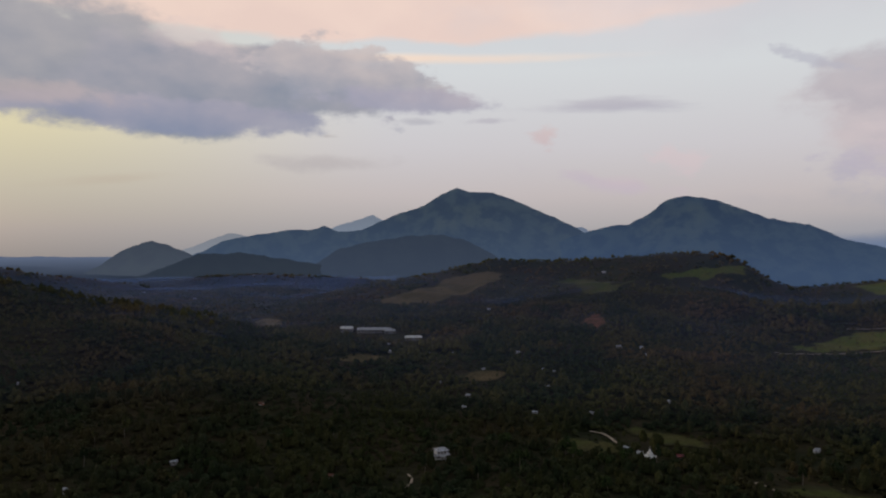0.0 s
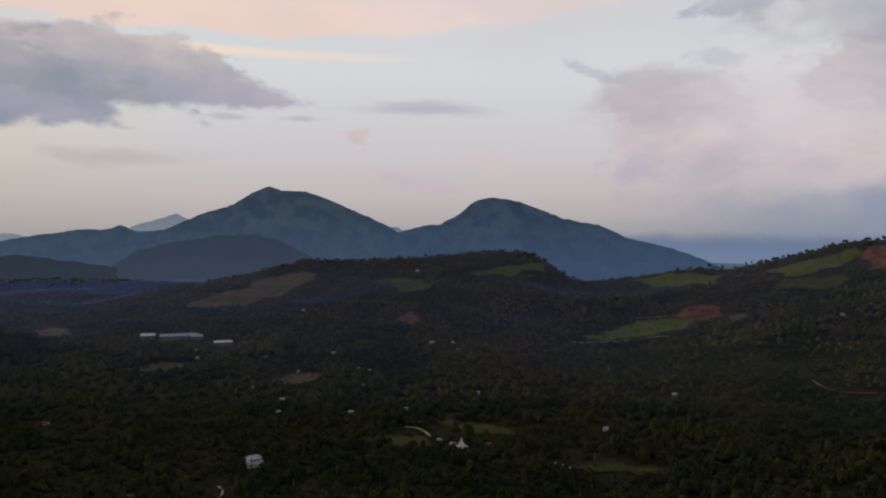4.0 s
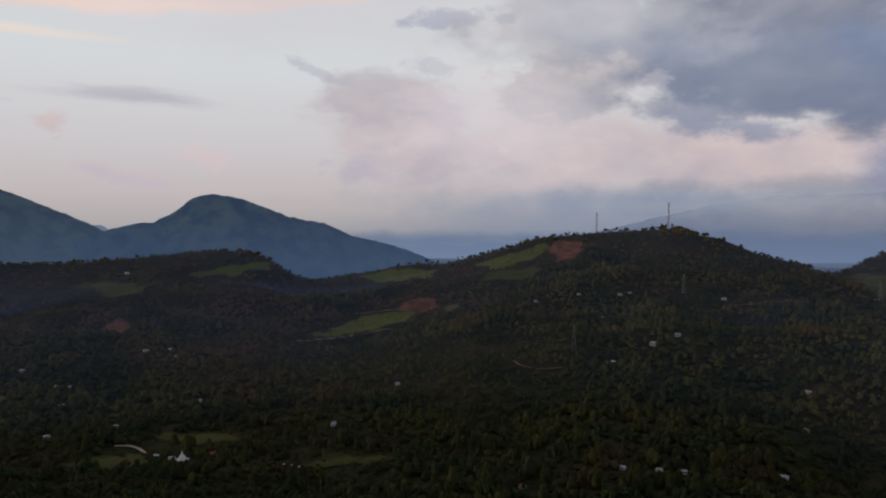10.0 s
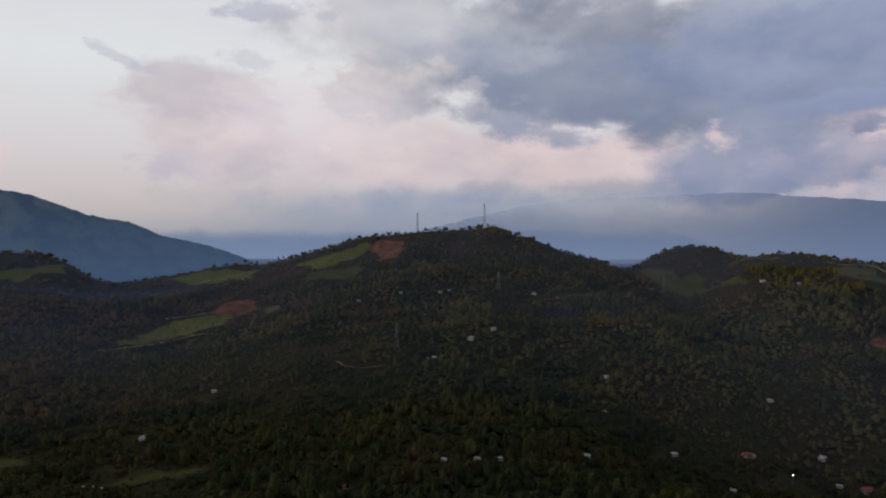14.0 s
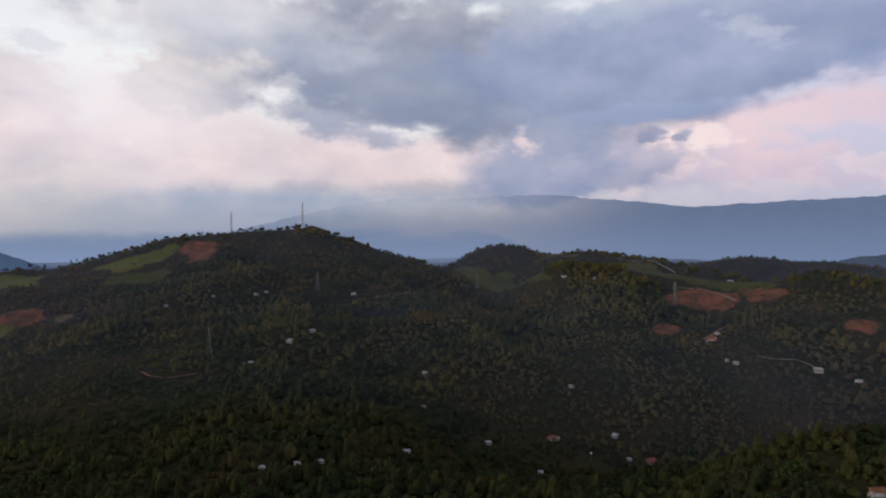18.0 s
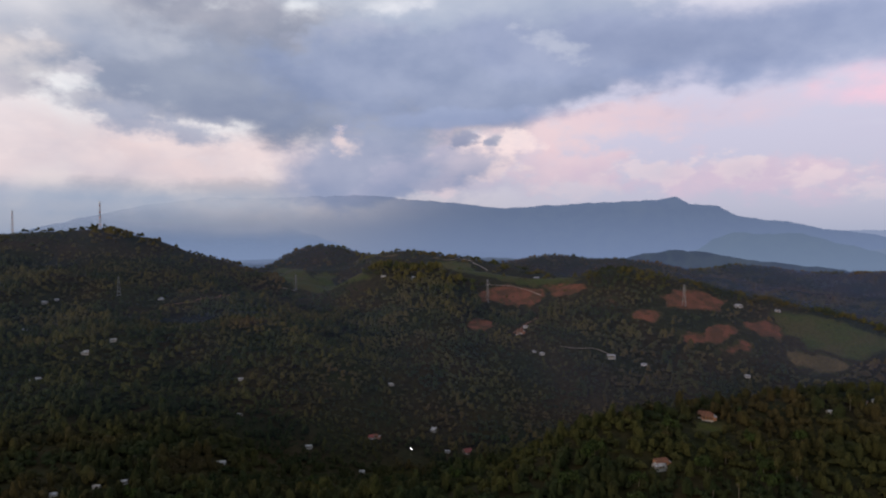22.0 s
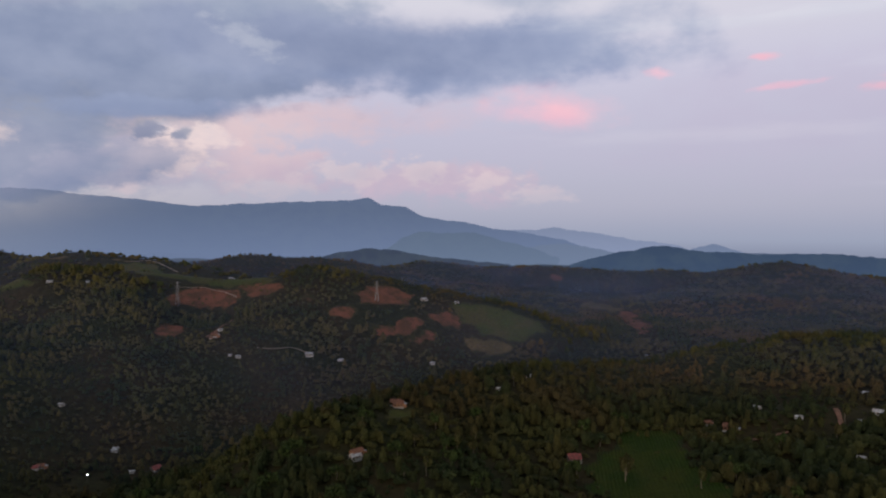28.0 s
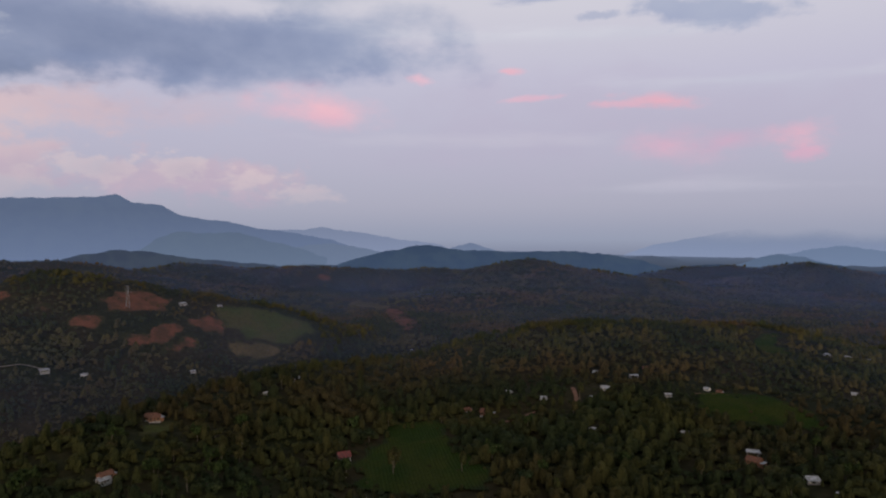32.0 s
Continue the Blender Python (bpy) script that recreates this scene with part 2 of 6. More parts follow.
cloud(-92.0, 15.1, 4.5, 1.45, -0.45, 0.80, 1.10, (0.470, 0.498, 0.612), (0.555, 0.559, 0.652), 0.50)
cloud(-75.6, 15.9, 7.4, 1.11, -0.10, 0.80, 0.90, (0.425, 0.441, 0.563), (0.488, 0.492, 0.593), 0.60)
cloud(-78.0, 6.5, 6.9, 4.35, -0.35, 1.00, 0.40, (0.352, 0.367, 0.469), (0.518, 0.474, 0.538), 0.85)
cloud(-79.3, 10.1, 10.0, 3.35, 0.05, 0.70, 0.60, (0.218, 0.249, 0.355), (0.342, 0.368, 0.458), 0.95)
cloud(-74.2, 7.4, 1.1, 1.38, 0.30, 1.30, 0.90, (0.864, 0.638, 0.625), (0.967, 0.723, 0.666), 0.80)
cloud(-87.8, 4.0, 9.4, 2.01, -0.10, 1.00, 0.80, (0.412, 0.410, 0.533), (0.597, 0.508, 0.581), 0.70)
cloud(-55.8, 2.6, 35.1, 1.81, 0.00, 0.25, 1.20, (0.264, 0.329, 0.456), (0.338, 0.394, 0.502), 0.89)
cloud(-53.2, 1.4, 24.7, 2.25, 0.00, 0.20, 1.20, (0.264, 0.320, 0.436), (0.312, 0.366, 0.480), 0.79)
cloud(-51.5, -0.6, 34.3, 3.76, 0.00, 0.10, 1.20, (0.200, 0.264, 0.392), (0.241, 0.304, 0.433), 0.95)
cloud(-91.5, 8.1, 13.2, 2.50, -0.05, 0.80, 0.80, (0.719, 0.556, 0.594), (0.824, 0.605, 0.606), 0.75)
cloud(-91.5, 5.1, 12.8, 2.54, 0.00, 1.00, 0.80, (0.535, 0.452, 0.557), (0.763, 0.568, 0.606), 0.75)
cloud(-85.4, 5.1, 5.1, 3.25, -0.50, 1.00, 0.70, (0.352, 0.357, 0.469), (0.582, 0.510, 0.563), 0.80)
cloud(-82.1, 4.2, 2.8, 2.09, -0.40, 1.00, 0.90, (0.663, 0.534, 0.598), (0.784, 0.611, 0.638), 0.60)
cloud(-84.5, 5.8, 4.4, 1.90, 0.00, 1.00, 0.60, (0.620, 0.530, 0.580), (0.930, 0.740, 0.710), 0.80)
cloud(-87.8, 7.4, 3.0, 1.20, 0.00, 1.00, 0.70, (0.800, 0.660, 0.680), (0.930, 0.760, 0.730), 0.70)
cloud(-81.2, 4.0, 2.6, 1.30, 0.20, 1.00, 0.70, (0.600, 0.520, 0.580), (0.860, 0.700, 0.690), 0.65)
cloud(-83.8, 7.5, 1.5, 0.69, -0.10, 0.90, 0.50, (0.287, 0.302, 0.416), (0.352, 0.357, 0.459), 0.90)
cloud(-86.6, 7.5, 0.8, 0.73, -0.40, 0.80, 0.50, (0.300, 0.324, 0.436), (0.353, 0.370, 0.467), 0.85)
cloud(-107.0, 4.3, 12.2, 1.96, 0.05, 1.00, 0.90, (0.590, 0.474, 0.586), (0.726, 0.556, 0.625), 0.70)
cloud(-83.6, 13.0, 24.4, 4.44, 0.00, 0.70, 0.40, (0.194, 0.244, 0.390), (0.352, 0.398, 0.548), 0.96)
cloud(-75.8, 5.3, 8.9, 3.56, -0.10, 0.80, 0.70, (0.191, 0.243, 0.399), (0.325, 0.368, 0.512), 0.75)
cloud(-106.0, 13.9, 22.5, 3.49, 0.00, 0.68, 0.52, (0.329, 0.385, 0.574), (0.468, 0.507, 0.650), 0.90)
cloud(-91.9, 14.9, 4.8, 1.25, -0.35, 0.80, 1.10, (0.447, 0.486, 0.612), (0.518, 0.546, 0.652), 0.50)
cloud(-100.4, 14.2, 5.5, 1.13, -0.10, 0.90, 0.90, (0.375, 0.415, 0.568), (0.448, 0.480, 0.618), 0.60)
cloud(-115.3, 15.2, 12.6, 3.07, -0.10, 0.80, 0.70, (0.309, 0.366, 0.544), (0.458, 0.502, 0.645), 0.85)
cloud(-83.2, 9.3, 11.7, 1.00, -0.05, 0.70, 0.60, (0.230, 0.284, 0.454), (0.314, 0.367, 0.535), 0.80)
cloud(-100.4, 8.9, 14.9, 2.03, -0.04, 0.80, 1.00, (0.629, 0.508, 0.599), (0.698, 0.544, 0.625), 0.45)
cloud(-104.1, 4.1, 14.7, 2.42, 0.02, 1.00, 0.90, (0.505, 0.431, 0.561), (0.629, 0.497, 0.599), 0.55)
cloud(-116.5, 9.8, 6.0, 2.33, 0.18, 0.49, 1.30, (0.959, 0.520, 0.624), (1.040, 0.629, 0.679), 0.95)
cloud(-113.5, 9.7, 5.2, 1.29, 0.05, 0.42, 1.30, (0.873, 0.520, 0.638), (0.959, 0.603, 0.679), 0.73)
cloud(-124.4, 12.2, 1.6, 0.55, 0.20, 0.70, 1.20, (0.906, 0.544, 0.652), (0.977, 0.603, 0.694), 0.78)
cloud(-131.7, 12.8, 1.5, 0.36, 0.00, 0.56, 0.90, (0.959, 0.508, 0.610), (0.994, 0.550, 0.636), 0.84)
cloud(-133.5, 10.6, 3.2, 0.36, -0.05, 0.56, 0.90, (0.906, 0.520, 0.638), (0.959, 0.563, 0.664), 0.78)
cloud(-143.6, 10.1, 4.2, 0.85, 0.10, 0.49, 1.10, (0.977, 0.484, 0.569), (1.031, 0.525, 0.607), 0.95)
cloud(-140.7, 10.0, 3.2, 0.45, 0.00, 0.63, 0.90, (0.941, 0.508, 0.610), (0.994, 0.537, 0.621), 0.78)
cloud(-144.6, 6.6, 5.8, 1.94, 0.10, 0.49, 1.30, (0.839, 0.460, 0.610), (0.994, 0.550, 0.650), 0.90)
cloud(-148.8, 6.8, 4.5, 1.10, -0.10, 0.49, 1.30, (0.791, 0.449, 0.610), (0.873, 0.488, 0.621), 0.67)
cloud(-153.4, 7.0, 3.2, 1.81, 0.00, 0.49, 1.30, (0.856, 0.473, 0.610), (0.994, 0.563, 0.650), 0.84)
cloud(-153.8, 5.6, 1.9, 0.75, 0.00, 0.63, 0.90, (0.775, 0.449, 0.610), (0.839, 0.488, 0.621), 0.67)
cloud(-146.6, 16.4, 6.9, 1.28, 0.10, 0.90, 0.70, (0.366, 0.419, 0.604), (0.463, 0.510, 0.658), 0.85)
cloud(-134.4, 18.3, 4.6, 0.74, 0.00, 0.80, 0.70, (0.345, 0.398, 0.591), (0.408, 0.463, 0.631), 0.85)
cloud(-138.9, 16.7, 2.2, 0.50, 0.00, 0.80, 0.70, (0.418, 0.463, 0.631), (0.474, 0.510, 0.658), 0.70)
cloud(-104.8, 14.8, 19.9, 3.42, 0.05, 0.68, 0.75, (0.282, 0.335, 0.523), (0.401, 0.449, 0.622), 0.90)
cloud(-100.1, 14.6, 23.2, 4.28, 0.03, 0.38, 0.90, (0.201, 0.247, 0.397), (0.321, 0.365, 0.521), 0.90)
cloud(-83.6, 7.5, 1.3, 0.67, -0.10, 1.00, 0.70, (0.253, 0.276, 0.401), (0.314, 0.329, 0.454), 0.85)
cloud(-86.4, 7.3, 0.7, 0.56, -0.30, 1.00, 0.80, (0.266, 0.289, 0.410), (0.317, 0.332, 0.452), 0.75)
cloud(-80.4, 4.7, 7.1, 2.28, -0.20, 1.00, 0.60, (0.240, 0.284, 0.430), (0.458, 0.443, 0.562), 0.70)
cloud(-140.8, 8.2, 28.6, 5.30, 0.00, 0.90, 1.00, (0.511, 0.463, 0.617), (0.574, 0.510, 0.658), 0.40)
cloud(-99.5, 4.8, 3.6, 1.50, 0.00, 1.00, 0.60, (0.600, 0.530, 0.600), (0.840, 0.680, 0.690), 0.60)
cloud(-105.5, 4.8, 2.6, 1.30, 0.00, 1.00, 0.60, (0.600, 0.530, 0.600), (0.840, 0.680, 0.690), 0.65)
cloud(-110.7, 4.1, 3.2, 1.10, 0.00, 1.00, 0.70, (0.600, 0.530, 0.600), (0.840, 0.680, 0.690), 0.60)
cloud(-115.3, 2.9, 3.4, 1.00, 0.00, 1.00, 0.80, (0.600, 0.530, 0.600), (0.840, 0.680, 0.690), 0.50)
cloud(-93.2, 3.5, 4.4, 1.30, 0.00, 1.00, 0.70, (0.500, 0.460, 0.550), (0.720, 0.600, 0.640), 0.50)
cloud(-74.4, 7.1, 1.5, 1.40, 0.30, 0.80, 1.00, (0.800, 0.660, 0.650), (0.930, 0.770, 0.720), 0.50)
cloud(-51.8, 13.8, 1.2, 0.90, 0.00, 1.10, 0.80, (0.780, 0.740, 0.770), (0.920, 0.880, 0.880), 0.30)
cloud(-54.6, 11.7, 2.2, 1.10, -0.30, 1.10, 0.80, (0.760, 0.700, 0.740), (0.900, 0.830, 0.840), 0.28)
cloud(-91.8, 14.9, 3.6, 1.20, 0.35, 0.90, 0.90, (0.600, 0.620, 0.700), (0.740, 0.750, 0.810), 0.32)
cloud(-136.2, 15.5, 22.0, 0.85, 0.02, 0.90, 1.20, (0.660, 0.680, 0.780), (0.800, 0.800, 0.870), 0.50)
cloud(-149.1, 11.3, 18.0, 0.85, 0.03, 0.90, 1.20, (0.640, 0.660, 0.770), (0.760, 0.760, 0.840), 0.45)
cloud(-127.0, 7.3, 20.0, 0.85, 0.00, 0.90, 1.20, (0.600, 0.580, 0.700), (0.700, 0.660, 0.760), 0.40)
cloud(-145.1, 3.4, 16.0, 0.80, 0.00, 0.90, 1.20, (0.560, 0.560, 0.680), (0.660, 0.630, 0.740), 0.40)
cloud(-74.7, 19.4, 10.0, 2.70, 0.00, 0.50, 0.70, (0.360, 0.400, 0.500), (0.520, 0.550, 0.640), 0.85)
cloud(-114.9, 19.5, 10.0, 2.70, 0.00, 0.50, 0.70, (0.360, 0.410, 0.550), (0.540, 0.580, 0.700), 0.85)
cloud(-49.7, 16.8, 7.0, 2.60, 0.00, 0.90, 0.90, (0.600, 0.600, 0.660), (0.760, 0.740, 0.780), 0.60)

background = WN.new("ShaderNodeBackground")
background.inputs["Strength"].default_value = 1.0
WL.new(air, background.inputs["Color"])
WL.new(background.outputs[0], WN.new("ShaderNodeOutputWorld").inputs["Surface"])

sun = new("sun", bpy.data.lights.new("sun", "SUN"))
sun.data.energy, sun.data.angle, sun.data.color = 1.7, radians(20), (1.0, 0.79, 0.62)
sun.matrix_world = look((-math.sin(radians(56)) * 900, math.cos(radians(56)) * 900, 900 * math.tan(radians(9))), (0, 0, 0))

# ---------------------------------------------------------------- materials
def material(name, base, second=None, scale=0.2, rough=0.9, bump=0.0, fine=4.0, vary=0.0, metal=0.0, contrast=(0.35, 0.65)):
    """A surface of two colours mingled at two scales, in metres of the world; vary: lightness by object or island."""
    m = bpy.data.materials.new(name)
    m.use_nodes = True
    t = m.node_tree
    p = t.nodes["Principled BSDF"]
    p.inputs["Roughness"].default_value, p.inputs["Metallic"].default_value = rough, metal
    p.inputs["Specular IOR Level"].default_value = 0.06
    geo = t.nodes.new("ShaderNodeNewGeometry")
    pos = geo.outputs["Position"]

    def noise_at(s, detail):
        n = t.nodes.new("ShaderNodeTexNoise")
        n.inputs["Scale"].default_value, n.inputs["Detail"].default_value = s, detail
        t.links.new(pos, n.inputs["Vector"])
        return n.outputs[0]

    second = second or tuple(c * 0.6 for c in base)
    big, small = noise_at(scale, 4), noise_at(scale * fine, 5)
    col = add_mix(t, add_step(t, big, *contrast), base, second)
    col = add_mix(t, add_step(t, small, 0.3, 0.75), col, add_mix(t, 1.0, col, (0.55, 0.55, 0.55), "MULTIPLY"))
    if vary:
        rnd = add_math(t, "MULTIPLY_ADD", geo.outputs["Random Per Island"], vary * 2, 1 - vary)
        hsv = t.nodes.new("ShaderNodeHueSaturation")
        t.links.new(col, hsv.inputs["Color"])
        t.links.new(rnd, hsv.inputs["Value"])
        col = hsv.outputs[0]
    t.links.new(col, p.inputs["Base Color"])
    if bump:
        b = t.nodes.new("ShaderNodeBump")
        b.inputs["Strength"].default_value, b.inputs["Distance"].default_value = 1.0, bump
        t.links.new(small, b.inputs["Height"])
        t.links.new(b.outputs[0], p.inputs["Normal"])
    return m


def distance_material(name, haze, share, forest=(0.024, 0.034, 0.022), top=0.0, lost_end=None):
    """A far wooded range with haze painted on as glow: part leaf, part emission, thicker near its foot; top: where its
    head fades out as if in cloud; lost_end: how far north an end fades out as if in rain.
    """
    m = bpy.data.materials.new(name)
    m.use_nodes = True
    t = m.node_tree
    t.nodes.clear()
    pos = t.nodes.new("ShaderNodeNewGeometry").outputs["Position"]
    n = t.nodes.new("ShaderNodeTexNoise")
    n.inputs["Scale"].default_value, n.inputs["Detail"].default_value = 0.012, 9
    t.links.new(pos, n.inputs["Vector"])
    s = t.nodes.new("ShaderNodeSeparateXYZ")
    t.links.new(pos, s.inputs[0])
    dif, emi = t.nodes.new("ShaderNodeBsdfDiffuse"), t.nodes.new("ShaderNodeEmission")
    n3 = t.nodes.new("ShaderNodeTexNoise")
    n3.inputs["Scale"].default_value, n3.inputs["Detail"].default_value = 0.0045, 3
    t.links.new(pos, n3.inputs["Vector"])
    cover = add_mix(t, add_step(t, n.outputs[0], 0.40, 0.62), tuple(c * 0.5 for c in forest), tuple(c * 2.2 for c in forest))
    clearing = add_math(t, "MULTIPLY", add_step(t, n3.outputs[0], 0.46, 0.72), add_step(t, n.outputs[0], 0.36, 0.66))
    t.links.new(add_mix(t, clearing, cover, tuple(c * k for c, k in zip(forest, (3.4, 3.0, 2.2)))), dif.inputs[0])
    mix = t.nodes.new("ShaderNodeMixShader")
    # the foot glows brighter and more, to imitate thicker air
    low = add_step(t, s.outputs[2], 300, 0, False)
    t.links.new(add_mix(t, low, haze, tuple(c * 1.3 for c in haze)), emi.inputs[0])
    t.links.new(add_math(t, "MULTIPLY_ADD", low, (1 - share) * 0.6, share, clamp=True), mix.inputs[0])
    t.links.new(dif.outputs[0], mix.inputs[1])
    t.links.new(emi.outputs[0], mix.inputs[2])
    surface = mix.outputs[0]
    if top:
        lost, clear_air = t.nodes.new("ShaderNodeMixShader"), t.nodes.new("ShaderNodeBsdfTransparent")
        n2 = t.nodes.new("ShaderNodeTexNoise")
        n2.inputs["Scale"].default_value, n2.inputs["Detail"].default_value = 0.004, 5
        t.links.new(pos, n2.inputs["Vector"])
        t.links.new(add_step(t, add_math(t, "MULTIPLY_ADD", n2.outputs[0], 120.0, s.outputs[2]), top, top + 130), lost.inputs[0])
        t.links.new(surface, lost.inputs[1])
        t.links.new(clear_air.outputs[0], lost.inputs[2])
        surface = lost.outputs[0]
    if lost_end:
        lost, clear_air = t.nodes.new("ShaderNodeMixShader"), t.nodes.new("ShaderNodeBsdfTransparent")
        n4 = t.nodes.new("ShaderNodeTexNoise")
        n4.inputs["Scale"].default_value, n4.inputs["Detail"].default_value = 0.003, 5
        t.links.new(pos, n4.inputs["Vector"])
        high = add_step(t, add_math(t, "MULTIPLY_ADD", n4.outputs[0], 160.0, s.outputs[2]), 230, 470)
        t.links.new(add_math(t, "MULTIPLY", add_step(t, s.outputs[1], *lost_end), add_math(t, "MULTIPLY_ADD", high, 0.35, 0.6)), lost.inputs[0])
        t.links.new(surface, lost.inputs[1])
        t.links.new(clear_air.outputs[0], lost.inputs[2])
        surface = lost.outputs[0]
    t.links.new(surface, t.nodes.new("ShaderNodeOutputMaterial").inputs[0])
    return m


def plain_material():
    """The lowland beyond the hills: dark woods near by, haze painted as a glow that grows towards the horizon."""
    m = distance_material("plain_painted_haze", (0.13, 0.16, 0.23), 0.0, (0.010, 0.013, 0.010))
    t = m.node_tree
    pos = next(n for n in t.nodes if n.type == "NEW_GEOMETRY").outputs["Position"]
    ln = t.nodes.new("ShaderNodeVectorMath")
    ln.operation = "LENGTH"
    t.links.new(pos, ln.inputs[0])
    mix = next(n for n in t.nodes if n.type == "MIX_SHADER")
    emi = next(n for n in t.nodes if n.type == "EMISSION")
    # emission brightens with distance and stands in for lit air
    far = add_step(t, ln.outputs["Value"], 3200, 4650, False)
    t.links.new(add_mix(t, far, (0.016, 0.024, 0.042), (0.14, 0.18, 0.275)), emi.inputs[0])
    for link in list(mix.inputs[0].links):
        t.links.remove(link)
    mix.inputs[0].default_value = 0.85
    return m


GROUND = material("forest_floor", (0.017, 0.019, 0.007), (0.028, 0.021, 0.009), 0.012, 0.95, 0.9, 14)


def canopy_material(name, dark, olive, brown, vary):
    """Leaves of a mixed wood: stands of one kind some hundred metres wide, single crowns, and leaf clumps."""
    m = bpy.data.materials.new(name)
    m.use_nodes = True
    t = m.node_tree
    p = t.nodes["Principled BSDF"]
    p.inputs["Roughness"].default_value, p.inputs["Specular IOR Level"].default_value = 0.85, 0.06
    geo = t.nodes.new("ShaderNodeNewGeometry")

    def noise_at(s, detail, seed):
        mp = t.nodes.new("ShaderNodeMapping")
        mp.inputs["Location"].default_value = (seed, seed * 1.7, seed * 0.3)
        t.links.new(geo.outputs["Position"], mp.inputs[0])
        n = t.nodes.new("ShaderNodeTexNoise")
        n.inputs["Scale"].default_value, n.inputs["Detail"].default_value = s, detail
        t.links.new(mp.outputs[0], n.inputs["Vector"])
        return n.outputs[0]

    stand, grove, crown_n, clump = noise_at(0.0045, 3, 11), noise_at(0.016, 4, 47), noise_at(0.11, 3, 5), noise_at(0.8, 4, 3)
    col = add_mix(t, add_step(t, grove, 0.38, 0.62), dark, olive)
    col = add_mix(t, add_math(t, "MULTIPLY", add_step(t, stand, 0.46, 0.66), add_step(t, grove, 0.30, 0.60)), col, brown)
    light = add_math(t, "MULTIPLY_ADD", add_step(t, crown_n, 0.28, 0.72), 0.5, 0.74)
    light = add_math(t, "MULTIPLY", light, add_math(t, "MULTIPLY_ADD", add_step(t, clump, 0.3, 0.7), 0.5, 0.74))
    light = add_math(t, "MULTIPLY", light, add_math(t, "MULTIPLY_ADD", geo.outputs["Random Per Island"], vary * 2, 1 - vary))
    hsv = t.nodes.new("ShaderNodeHueSaturation")
    t.links.new(col, hsv.inputs["Color"])
    t.links.new(light, hsv.inputs["Value"])
    t.links.new(hsv.outputs[0], p.inputs["Base Color"])
    b = t.nodes.new("ShaderNodeBump")
    b.inputs["Strength"].default_value, b.inputs["Distance"].default_value = 0.6, 0.6
    t.links.new(clump, b.inputs["Height"])
    t.links.new(b.outputs[0], p.inputs["Normal"])
    return m


# leaf colours brighten ring by ring: the lighter far slopes are painted in
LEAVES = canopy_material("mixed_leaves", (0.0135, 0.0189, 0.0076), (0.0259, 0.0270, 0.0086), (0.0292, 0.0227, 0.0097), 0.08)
WOODS_BRIGHT = canopy_material("brightened_wood_leaves", (0.0179, 0.0235, 0.0101), (0.0381, 0.0370, 0.0123), (0.0448, 0.0314, 0.0134), 0.10)
SCRUB_BRIGHTER = canopy_material("brightened_scrub_leaves", (0.0227, 0.0270, 0.0108), (0.0497, 0.0432, 0.0151), (0.0605, 0.0389, 0.0173), 0.13)
BARK = material("pale_bark", (0.16, 0.14, 0.11), (0.09, 0.075, 0.06), 1.5, 0.9)

# Hill crests in metres east, north and up from the valley floor: name, fall of the sides, crest.
HILLS = {}
HILLS["left_shoulder"] = 0.22, [
    (-745, 836, 118.4),
    (-658, 906, 115.6),
    (-607, 941, 100.3),
    (-573, 962, 89.7),
    (-518, 993, 71.4),
    (-464, 1019, 52.6),
    (-432, 1033, 25.8),
    (-392, 1049, -10.8),
]
HILLS["left_ridge"] = 0.20, [
    (-1320, 1633, 91.5),
    (-1137, 1765, 72.9),
    (-1106, 1785, 57.5),
    (-1074, 1805, 44.7),
    (-1029, 1831, 49.4),
    (-970, 1862, 41.7),
    (-857, 1917, 20.1),
    (-734, 1968, -15.2),
]
HILLS["plateau"] = 0.20, [
    (-250, 1725, 28.9),
    (-140, 1725, 48.3),
    (-57, 1719, 62.7),
    (54, 1709, 88.5),
    (137, 1697, 107.3),
    (220, 1681, 104.0),
    (326, 1651, 109.6),
    (455, 1609, 120.9),
    (516, 1584, 128.6),
    (575, 1557, 132.1),
    (631, 1528, 133.1),
    (649, 1513, 116.8),
    (671, 1494, 99.7),
    (692, 1477, 85.4),
    (718, 1454, 64.3),
]
HILLS["mast_hill"] = 0.27, [
    (728, 1436, 59.7),
    (771, 1408, 67.9),
    (807, 1381, 78.2),
    (858, 1343, 87.8),
    (898, 1312, 97.8),
    (937, 1280, 101.8),
    (963, 1257, 98.4),
    (1009, 1214, 112.3),
    (1060, 1157, 131.6),
    (1092, 1116, 145.7),
    (1126, 1070, 163.7),
    (1187, 980, 174.0),
    (1226, 915, 177.8),
    (1262, 850, 182.8),
    (1292, 782, 170.6),
    (1312, 725, 147.9),
    (1337, 647, 119.2),
    (1350, 597, 100.5),
    (1355, 570, 92.1),
]
HILLS["dome_ridge"] = 0.20, [
    (1678, 705, 69.1),
    (1670, 649, 87.0),
    (1660, 615, 107.5),
    (1649, 582, 127.6),
    (1637, 551, 137.7),
    (1623, 523, 142.1),
    (1612, 491, 139.5),
    (1604, 468, 131.6),
    (1595, 437, 115.7),
    (1584, 400, 110.8),
    (1558, 307, 131.5),
    (1539, 238, 124.3),
    (1505, 145, 115.5),
    (1469, 58, 99.0),
    (1470, -14, 75.3),
]
